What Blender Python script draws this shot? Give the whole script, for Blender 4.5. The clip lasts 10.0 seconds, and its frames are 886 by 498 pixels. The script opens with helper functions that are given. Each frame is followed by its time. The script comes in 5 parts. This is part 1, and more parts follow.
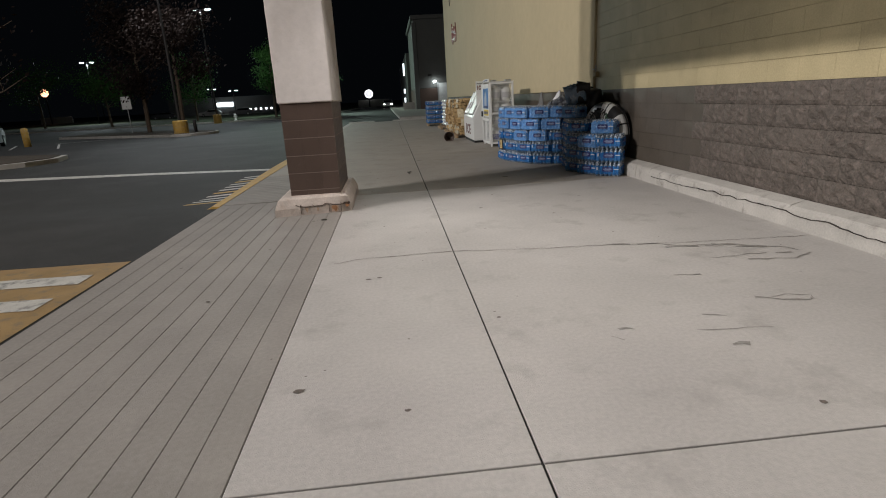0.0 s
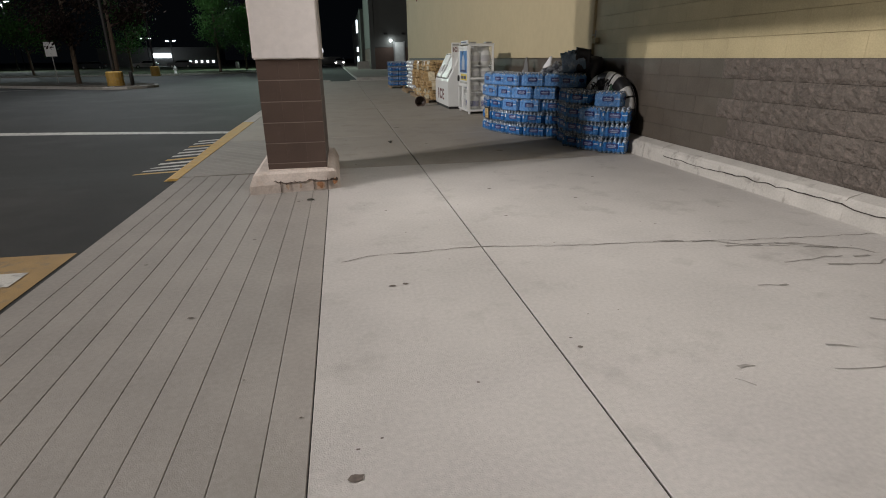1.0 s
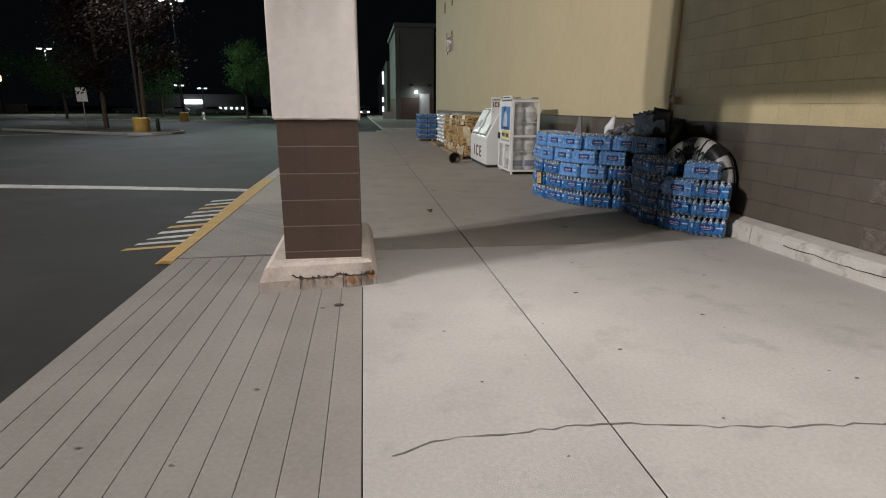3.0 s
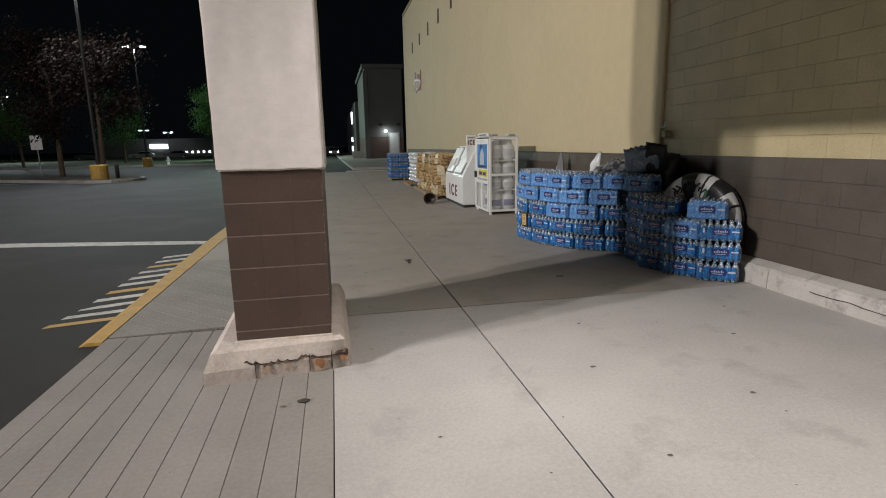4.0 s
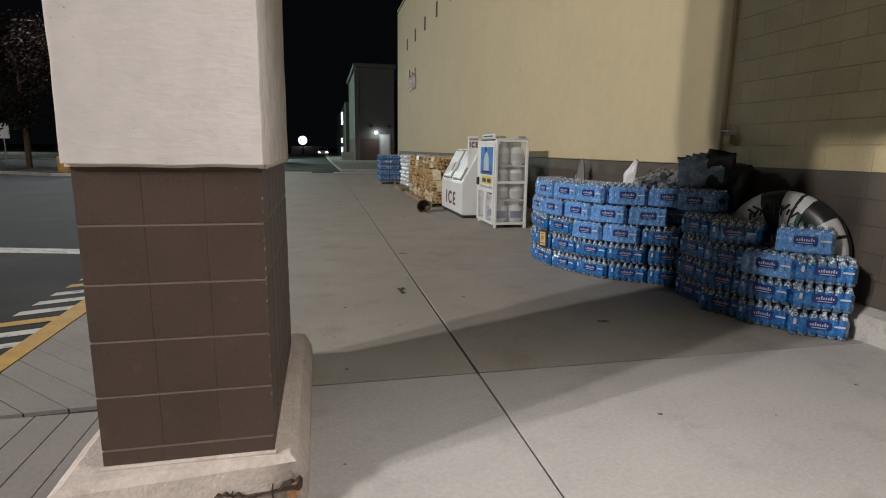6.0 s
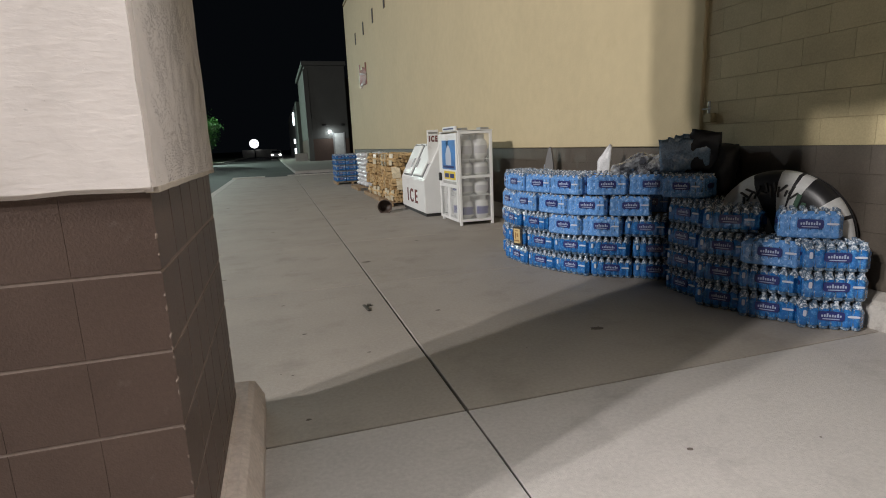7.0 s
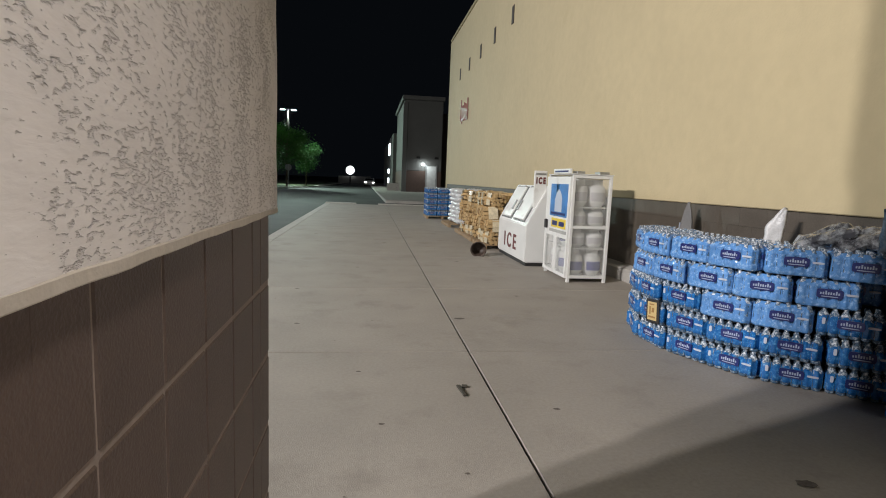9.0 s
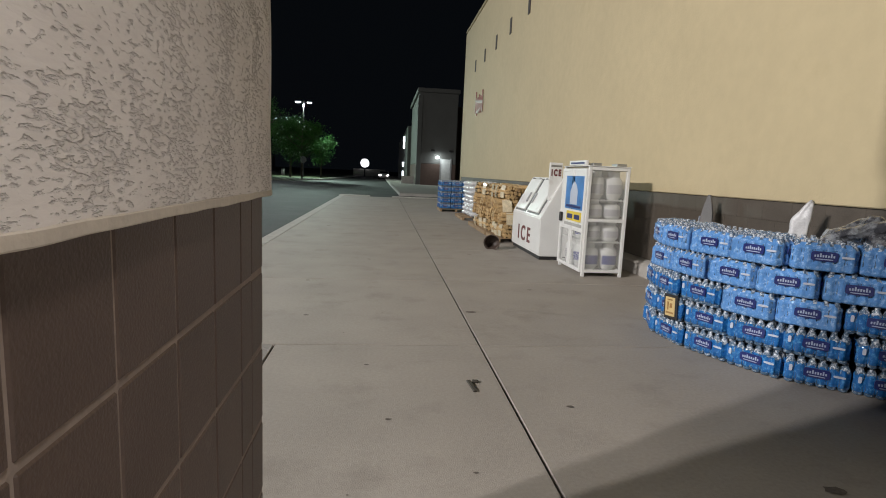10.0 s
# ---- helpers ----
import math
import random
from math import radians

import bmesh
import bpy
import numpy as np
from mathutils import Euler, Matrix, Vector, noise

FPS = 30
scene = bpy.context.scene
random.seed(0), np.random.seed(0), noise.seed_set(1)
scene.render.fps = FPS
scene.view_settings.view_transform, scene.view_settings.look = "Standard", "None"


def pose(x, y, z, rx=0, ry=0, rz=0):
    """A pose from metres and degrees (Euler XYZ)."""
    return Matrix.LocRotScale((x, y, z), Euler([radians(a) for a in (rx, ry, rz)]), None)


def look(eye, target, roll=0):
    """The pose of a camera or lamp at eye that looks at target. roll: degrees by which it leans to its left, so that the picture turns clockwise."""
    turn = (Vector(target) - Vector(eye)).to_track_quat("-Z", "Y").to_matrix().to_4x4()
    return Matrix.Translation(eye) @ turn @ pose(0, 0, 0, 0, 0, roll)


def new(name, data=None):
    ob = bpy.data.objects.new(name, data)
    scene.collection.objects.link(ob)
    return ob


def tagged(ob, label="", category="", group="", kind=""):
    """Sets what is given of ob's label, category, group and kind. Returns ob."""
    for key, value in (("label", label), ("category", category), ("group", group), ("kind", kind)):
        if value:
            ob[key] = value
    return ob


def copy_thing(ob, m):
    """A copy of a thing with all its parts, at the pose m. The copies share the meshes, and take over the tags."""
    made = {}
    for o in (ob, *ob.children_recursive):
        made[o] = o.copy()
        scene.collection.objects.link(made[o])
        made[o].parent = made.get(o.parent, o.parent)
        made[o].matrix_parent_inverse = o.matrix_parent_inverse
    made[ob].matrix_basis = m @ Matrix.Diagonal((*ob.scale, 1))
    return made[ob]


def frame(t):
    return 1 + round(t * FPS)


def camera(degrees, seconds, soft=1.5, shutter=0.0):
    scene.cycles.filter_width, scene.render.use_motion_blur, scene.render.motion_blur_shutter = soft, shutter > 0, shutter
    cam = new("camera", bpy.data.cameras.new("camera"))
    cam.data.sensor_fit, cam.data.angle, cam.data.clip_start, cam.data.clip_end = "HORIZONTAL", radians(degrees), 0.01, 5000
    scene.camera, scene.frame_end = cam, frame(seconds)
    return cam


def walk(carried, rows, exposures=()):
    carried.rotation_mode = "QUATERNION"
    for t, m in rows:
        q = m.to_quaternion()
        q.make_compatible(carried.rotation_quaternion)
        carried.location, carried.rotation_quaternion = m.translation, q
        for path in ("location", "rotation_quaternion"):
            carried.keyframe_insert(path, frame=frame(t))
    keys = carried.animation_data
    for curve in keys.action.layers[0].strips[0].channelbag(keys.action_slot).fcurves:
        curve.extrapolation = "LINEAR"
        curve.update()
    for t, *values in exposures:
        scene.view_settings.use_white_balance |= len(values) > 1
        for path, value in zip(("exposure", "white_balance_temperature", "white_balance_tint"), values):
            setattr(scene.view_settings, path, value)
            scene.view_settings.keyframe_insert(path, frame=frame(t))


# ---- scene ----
cam = camera(79.2, 10.0, soft=1.0)
PATH = [
    (0, (0.657, 0.599, 1.272), (0.812, 2.517, 0.727), -3.2),
    (0.5, (0.389, 1.02, 1.283), (0.514, 2.937, 0.729), -0.9),
    (1, (0.181, 1.43, 1.298), (0.512, 3.283, 0.622), -0.8),
    (1.5, (0.077, 1.807, 1.33), (0.16, 3.735, 0.804), -4.3),
    (2, (-0.003, 2.218, 1.327), (0.083, 4.145, 0.798), -4.0),
    (2.2, (-0.013, 2.378, 1.341), (0.173, 4.295, 0.803), -1.7),
    (3.3, (0.046, 3.168, 1.401), (0.347, 5.088, 0.929), 0.3),
    (3.5, (0.053, 3.324, 1.41), (0.387, 5.252, 0.998), -0.1),
    (4, (0.056, 3.705, 1.428), (0.438, 5.63, 1.046), -1.2),
    (4.5, (0.097, 4.084, 1.411), (0.353, 6.041, 1.086), -2.0),
    (5, (0.119, 4.47, 1.378), (0.506, 6.4, 1.024), 2.4),
    (5.5, (0.17, 4.843, 1.375), (0.613, 6.749, 0.959), 0.4),
    (5.7, (0.166, 4.997, 1.364), (0.574, 6.919, 0.989), 1.2),
    (6.8, (0.282, 5.605, 1.384), (0.841, 7.489, 1.01), -1.8),
    (7, (0.271, 5.744, 1.379), (0.833, 7.624, 0.991), -2.4),
    (7.5, (0.277, 6.069, 1.392), (0.759, 7.981, 1.057), -1.6),
    (8, (0.245, 6.383, 1.369), (0.807, 8.268, 1.01), -0.3),
    (8.5, (0.213, 6.623, 1.387), (0.729, 8.523, 1.036), -0.9),
    (9, (0.248, 6.821, 1.398), (0.527, 8.786, 1.145), 2.3),
    (9.5, (0.291, 6.897, 1.365), (0.531, 8.866, 1.104), 1.3),
    (10, (0.284, 6.924, 1.368), (0.512, 8.892, 1.089), 2.6),
]
EXPOSURES = ((0.0, -0.16), (2.0, -0.12), (3.5, 0.12), (5.5, 0.09), (7.5, 0.48), (8.5, 0.7), (9.2, 0.58), (10.0, 0.53))
walk(cam, [(t, look(eye, target, roll)) for t, eye, target, roll in PATH], EXPOSURES)

# ---- night sky ----
world = bpy.data.worlds.new("night")
scene.world = world
world.use_nodes = True
wb = world.node_tree.nodes["Background"]
wb.inputs["Color"].default_value = (0.35, 0.45, 0.6, 1)
wb.inputs["Strength"].default_value = 0.004


def area_lamp(name, loc, target, size, power, colour, spread=180):
    d = bpy.data.lights.new(name, "AREA")
    d.shape, d.size, d.energy, d.color = "DISK", size, power, colour
    d.spread = radians(spread)
    ob = new(name, d)
    ob.matrix_world = look(loc, target)
    return tagged(ob, kind="structure")


COOL = (1.0, 0.945, 0.925)
WARM = (1.0, 0.945, 0.905)
for ky in (0.5, -1.9):
    area_lamp("lot_light_key", (-21.0, ky, 12.3), (2.0, 12, 0), 0.7, 3150, COOL)
area_lamp("lot_light_ahead", (-11.87, 34.73, 9.6), (-10.5, 28, 0), 0.6, 800, (0.9, 0.95, 1.0))
area_lamp("lot_light_row", (-17.5, 60.6, 10.7), (-15, 55, 0), 0.6, 1000, (0.85, 0.95, 1.0))
area_lamp("lot_light_left", (-47.9, 97.7, 9.4), (-42, 90, 0), 0.6, 1800, (0.85, 0.95, 1.0))
area_lamp("lot_light_far", (-10.9, 84.0, 9.8), (-9, 72, 0), 0.6, 4200, (0.75, 1.0, 0.88))
for cx, cy, power, spread in ((0.9, 6.4, 16, 88), (2.7, 4.9, 12, 104), (0.9, 3.2, 15, 108), (2.7, 1.8, 19, 136), (0.9, -0.5, 16, 112), (2.7, -1.4, 20, 136)):
    area_lamp("canopy_light", (cx, cy, 3.68), (cx, cy, 0), 0.4, power, WARM, spread)


# ---- materials ----
def mat(name, base, rough=0.7, metal=0.0, var=0.18, scale=3.0, fine=60.0, bump=0.15, bscale=120.0,
        dirt_glint=None, dirt_glint_at=0.62, dirt_glint_scale=1.5, dirt_glint_amt=0.7, coat=0.0, rnd=0.0, island=0.0, bdist=0.004, trans=0.0, ior=1.45):
    m = bpy.data.materials.new(name)
    m.use_nodes = True
    nt = m.node_tree
    nd, ln = nt.nodes, nt.links
    b = nd["Principled BSDF"]
    geo = nd.new("ShaderNodeNewGeometry")
    n1, n2 = nd.new("ShaderNodeTexNoise"), nd.new("ShaderNodeTexNoise")
    n1.inputs["Scale"].default_value, n2.inputs["Scale"].default_value = scale, fine
    n1.inputs["Detail"].default_value, n2.inputs["Detail"].default_value = 4, 3
    ln.new(geo.outputs["Position"], n1.inputs["Vector"])
    ln.new(geo.outputs["Position"], n2.inputs["Vector"])
    add = nd.new("ShaderNodeMath")
    add.operation = "ADD"
    ln.new(n1.outputs["Fac"], add.inputs[0])
    ln.new(n2.outputs["Fac"], add.inputs[1])
    last = add.outputs[0]
    for amount, socket in ((rnd, "o"), (island, "i")):
        if amount:
            src = nd.new("ShaderNodeObjectInfo").outputs["Random"] if socket == "o" else geo.outputs["Random Per Island"]
            ma = nd.new("ShaderNodeMath")
            ma.operation = "MULTIPLY_ADD"
            ln.new(src, ma.inputs[0])
            ma.inputs[1].default_value = amount
            ln.new(last, ma.inputs[2])
            last = ma.outputs[0]
    mr = nd.new("ShaderNodeMapRange")
    tot = rnd + island
    mr.inputs["From Min"].default_value, mr.inputs["From Max"].default_value = 0.6, 1.4 + tot
    mr.inputs["To Min"].default_value, mr.inputs["To Max"].default_value = 1 - var, 1 + var
    ln.new(last, mr.inputs["Value"])
    mul = nd.new("ShaderNodeVectorMath")
    mul.operation = "SCALE"
    mul.inputs[0].default_value = base
    ln.new(mr.outputs["Result"], mul.inputs["Scale"])
    col = mul.outputs["Vector"]
    # noise patches of a second colour: dirt for most, painted glints for some plastics
    if dirt_glint:
        n3 = nd.new("ShaderNodeTexNoise")
        n3.inputs["Scale"].default_value, n3.inputs["Detail"].default_value = dirt_glint_scale, 6
        n3.inputs["Roughness"].default_value = 0.65
        ln.new(geo.outputs["Position"], n3.inputs["Vector"])
        r3 = nd.new("ShaderNodeMapRange")
        r3.inputs["From Min"].default_value, r3.inputs["From Max"].default_value = dirt_glint_at - 0.06, dirt_glint_at + 0.1
        r3.inputs["To Max"].default_value = dirt_glint_amt
        ln.new(n3.outputs["Fac"], r3.inputs["Value"])
        mx = nd.new("ShaderNodeMix")
        mx.data_type = "RGBA"
        ln.new(r3.outputs["Result"], mx.inputs["Factor"])
        ln.new(col, mx.inputs["A"])
        mx.inputs["B"].default_value = (*dirt_glint, 1)
        col = mx.outputs["Result"]
    ln.new(col, b.inputs["Base Color"])
    b.inputs["Roughness"].default_value, b.inputs["Metallic"].default_value = rough, metal
    b.inputs["Coat Weight"].default_value = coat
    b.inputs["Transmission Weight"].default_value, b.inputs["IOR"].default_value = trans, ior
    if bump:
        n4 = nd.new("ShaderNodeTexNoise")
        n4.inputs["Scale"].default_value, n4.inputs["Detail"].default_value = bscale, 3
        ln.new(geo.outputs["Position"], n4.inputs["Vector"])
        bp = nd.new("ShaderNodeBump")
        bp.inputs["Strength"].default_value, bp.inputs["Distance"].default_value = bump, bdist
        ln.new(n4.outputs["Fac"], bp.inputs["Height"])
        ln.new(bp.outputs["Normal"], b.inputs["Normal"])
    return m


def glow(name, colour, strength):
    m = bpy.data.materials.new(name)
    m.use_nodes = True
    b = m.node_tree.nodes["Principled BSDF"]
    b.inputs["Base Color"].default_value = (*colour, 1)
    b.inputs["Emission Color"].default_value = (*colour, 1)
    b.inputs["Emission Strength"].default_value = strength
    return m


M_CONC = mat("concrete_walk", (0.44, 0.42, 0.398), 0.72, var=0.17, scale=1.4, fine=45, bump=0.5, bscale=160,
             dirt_glint=(0.26, 0.245, 0.225), dirt_glint_at=0.61, dirt_glint_scale=2.2, dirt_glint_amt=0.5, rnd=0.12)
M_APRON = mat("concrete_apron", (0.275, 0.256, 0.234), 0.75, var=0.2, scale=2.0, fine=40, bump=0.3, bscale=180,
              dirt_glint=(0.22, 0.205, 0.19), dirt_glint_at=0.63, dirt_glint_scale=3, dirt_glint_amt=0.5, rnd=0.25)
M_CONC2 = mat("old_concrete_walk", (0.34, 0.31, 0.272), 0.72, var=0.16, scale=1.5, fine=45, bump=0.5, bscale=160,
              dirt_glint=(0.19, 0.168, 0.142), dirt_glint_at=0.6, dirt_glint_scale=1.7, dirt_glint_amt=0.4, rnd=0.15)
M_BED = mat("joint_bed", (0.05, 0.045, 0.04), 0.95, var=0.3)
M_ASPH = mat("asphalt", (0.023, 0.0225, 0.021), 0.78, var=0.45, scale=0.35, fine=260, bump=0.5, bscale=220, bdist=0.006,
             dirt_glint=(0.05, 0.049, 0.047), dirt_glint_at=0.56, dirt_glint_scale=0.5, dirt_glint_amt=0.6)
M_KERB = mat("kerb_concrete", (0.46, 0.44, 0.405), 0.8, var=0.2, scale=4, bump=0.3, dirt_glint=(0.2, 0.18, 0.16), dirt_glint_scale=6, rnd=0.2)
M_YEL = mat("kerb_yellow_paint", (0.5, 0.31, 0.07), 0.65, var=0.2, scale=6, bump=0.25, dirt_glint=(0.36, 0.33, 0.28), dirt_glint_at=0.6, dirt_glint_scale=9)
M_ORANGE = mat("crossing_yellow_paint", (0.32, 0.212, 0.09), 0.65, var=0.25, scale=4, fine=120, bump=0.3,
               dirt_glint=(0.16, 0.14, 0.11), dirt_glint_at=0.58, dirt_glint_scale=7)
M_WLINE = mat("road_white_paint", (0.55, 0.54, 0.5), 0.65, var=0.2, scale=3, fine=150, bump=0.3,
              dirt_glint=(0.16, 0.16, 0.155), dirt_glint_at=0.57, dirt_glint_scale=8, dirt_glint_amt=0.9)
M_BROWN = mat("brown_block_paint", (0.094, 0.063, 0.05), 0.5, var=0.2, scale=5, fine=90, bump=0.35, bscale=190,
              dirt_glint=(0.21, 0.17, 0.15), dirt_glint_at=0.7, dirt_glint_scale=14, dirt_glint_amt=0.4, rnd=0.2)
M_BASE = mat("grey_brown_block_paint", (0.088, 0.074, 0.059), 0.55, var=0.24, scale=5, fine=90, bump=0.35, bscale=190, rnd=0.15)
M_SPLIT = mat("brown_split_block", (0.112, 0.094, 0.08), 0.75, var=0.45, scale=12, fine=70, bump=1.0, bscale=45, bdist=0.02,
              dirt_glint=(0.19, 0.155, 0.135), dirt_glint_at=0.57, dirt_glint_scale=16, dirt_glint_amt=0.7, rnd=0.3)
M_MORTC = mat("column_mortar", (0.27, 0.215, 0.185), 0.85, var=0.2, scale=8, bump=0.3)
M_MORT = mat("brown_mortar", (0.08, 0.067, 0.055), 0.85, var=0.2, scale=8, bump=0.3)
M_TAN = mat("tan_block_paint", (0.44, 0.37, 0.215), 0.65, var=0.2, scale=3, fine=70, bump=0.4, bscale=130, rnd=0.2,
            dirt_glint=(0.38, 0.3, 0.2), dirt_glint_at=0.66, dirt_glint_scale=4, dirt_glint_amt=0.4)
M_TANM = mat("tan_mortar", (0.36, 0.3, 0.175), 0.8, var=0.15, bump=0.3)
M_YWALL = mat("yellow_stucco_wall", (0.53, 0.445, 0.275), 0.8, var=0.06, scale=0.7, fine=6, bump=0.5, bscale=35, bdist=0.006,
              dirt_glint=(0.44, 0.36, 0.2), dirt_glint_at=0.66, dirt_glint_scale=0.9, dirt_glint_amt=0.45)
M_WHITE = mat("white_painted_steel", (0.74, 0.75, 0.73), 0.4, var=0.06, scale=3, bump=0.05, dirt_glint=(0.45, 0.42, 0.36), dirt_glint_at=0.68, dirt_glint_scale=5, dirt_glint_amt=0.5)
M_DARK = mat("black_rubber", (0.025, 0.024, 0.024), 0.6, var=0.3, bump=0.2)
M_STEEL = mat("galvanised_steel", (0.42, 0.43, 0.43), 0.45, 0.8, var=0.15, bump=0.05)


# ---- mesh helpers ----
def finish(name, bm, material, smooth=False):
    me = bpy.data.meshes.new(name)
    bmesh.ops.recalc_face_normals(bm, faces=bm.faces)
    bm.to_mesh(me)
    bm.free()
    for m in material if isinstance(material, (list, tuple)) else (material,):
        me.materials.append(m)
    if smooth:
        for p in me.polygons:
            p.use_smooth = True
    return me


def part(name, bm, material, parent=None, label="", smooth=False, at=None):
    ob = new(name, finish(name, bm, material, smooth))
    if at is not None:
        ob.matrix_basis = at
    if parent is not None:
        ob.parent = parent
    return tagged(ob, label=label)


def thing(name, label, category, group="", kind="", at=None):
    ob = new(name)
    if at is not None:
        ob.matrix_basis = at
    return tagged(ob, label, category, group, kind)


def addbox(bm, x0, x1, y0, y1, z0, z1, bevel=0.0, m=None, seg=1):
    r = bmesh.ops.create_cube(bm, size=1)
    vs = r["verts"]
    for v in vs:
        v.co = Vector((x0 + (v.co.x + .5) * (x1 - x0), y0 + (v.co.y + .5) * (y1 - y0), z0 + (v.co.z + .5) * (z1 - z0)))
    if bevel:
        es = {e for v in vs for e in v.link_edges}
        out = bmesh.ops.bevel(bm, geom=list(es), offset=bevel, segments=seg, affect="EDGES", profile=0.5)
        vs = list({v for f in out["faces"] for v in f.verts} | {v for v in vs if v.is_valid})
    if m is not None:
        bmesh.ops.transform(bm, matrix=m, verts=vs)
    return vs


def box(x0, x1, y0, y1, z0, z1, bevel=0.0, m=None, seg=1):
    bm = bmesh.new()
    addbox(bm, x0, x1, y0, y1, z0, z1, bevel, m, seg)
    return bm


def addtube(bm, a, b, r0, r1=None, n=8):
    a, b = Vector(a), Vector(b)
    r1 = r0 if r1 is None else r1
    q = (b - a).to_track_quat("Z", "Y").to_matrix()
    rings = []
    for c, r in ((a, r0), (b, r1)):
        rings.append([bm.verts.new(c + q @ Vector((r * math.cos(2 * math.pi * i / n), r * math.sin(2 * math.pi * i / n), 0))) for i in range(n)])
    for i in range(n):
        j = (i + 1) % n
        bm.faces.new((rings[0][i], rings[0][j], rings[1][j], rings[1][i]))
    bm.faces.new(rings[0][::-1])
    bm.faces.new(rings[1])


def addlathe(bm, prof, n=16, m=None):
    rings = []
    for r, z in prof:
        rings.append([bm.verts.new(Vector((r * math.cos(2 * math.pi * i / n), r * math.sin(2 * math.pi * i / n), z))) for i in range(n)])
    for a, b in zip(rings, rings[1:]):
        for i in range(n):
            j = (i + 1) % n
            bm.faces.new((a[i], a[j], b[j], b[i]))
    bm.faces.new(rings[0][::-1])
    bm.faces.new(rings[-1])
    if m is not None:
        bmesh.ops.transform(bm, matrix=m, verts=[v for r in rings for v in r])


def flat(pts, z, thick=0.0):
    bm = bmesh.new()
    vs = [bm.verts.new((x, y, z)) for x, y in pts]
    f = bm.faces.new(vs)
    if thick:
        r = bmesh.ops.extrude_face_region(bm, geom=[f])
        for v in r["geom"]:
            if isinstance(v, bmesh.types.BMVert):
                v.co.z -= thick
    return bm


def ribbon(pts, width, z, jitter=0.0, rng=None):
    """A thin painted or cracked line along a polyline."""
    rng = rng or random.Random(3)
    bm = bmesh.new()
    prev = None
    for i, (x, y) in enumerate(pts):
        x2, y2 = pts[min(i + 1, len(pts) - 1)]
        x1, y1 = pts[max(i - 1, 0)]
        d = Vector((x2 - x1, y2 - y1, 0)).normalized()
        n = Vector((-d.y, d.x, 0)) * width * 0.5 * (1 + rng.uniform(-jitter, jitter))
        a, b = bm.verts.new(Vector((x, y, z)) + n), bm.verts.new(Vector((x, y, z)) - n)
        if prev:
            bm.faces.new((prev[0], a, b, prev[1]))
        prev = (a, b)
    return bm


# ---- ground ----
def ground_z(x, y):
    t = min(max((y - 7.6) / 2.2, 0), 1)
    return -0.012 - 0.11 * t * t * (3 - 2 * t)


def build_ground():
    xs = [-700, -300, -120, -60, -30, -15, -8, -4, -1.5, 0, 6, 30, 120, 400]
    ys = [-300, -60, -20, 0, 6, 7.6, 8, 8.4, 8.8, 9.2, 9.8, 12, 20, 40, 80, 160, 400, 1500]
    bm = bmesh.new()
    grid = [[bm.verts.new((x, y, ground_z(x, y))) for x in xs] for y in ys]
    for j in range(len(ys) - 1):
        for i in range(len(xs) - 1):
            bm.faces.new((grid[j][i], grid[j][i + 1], grid[j + 1][i + 1], grid[j + 1][i]))
    ob = new("ground", finish("ground", bm, M_ASPH))
    tagged(ob, "worn dark asphalt of the parking lot at night", "ground", kind="structure")


build_ground()
XJ, XA = 1.10, -0.022          # long joints of the walk
CURB_X, WALL_X = 4.08, 4.25
YJ = [-4.2, -0.9, 2.19, 8.2, 11.05, 13.62, 16.5, 19.4, 22.3, 25.2, 28.1, 31.0, 35.4]


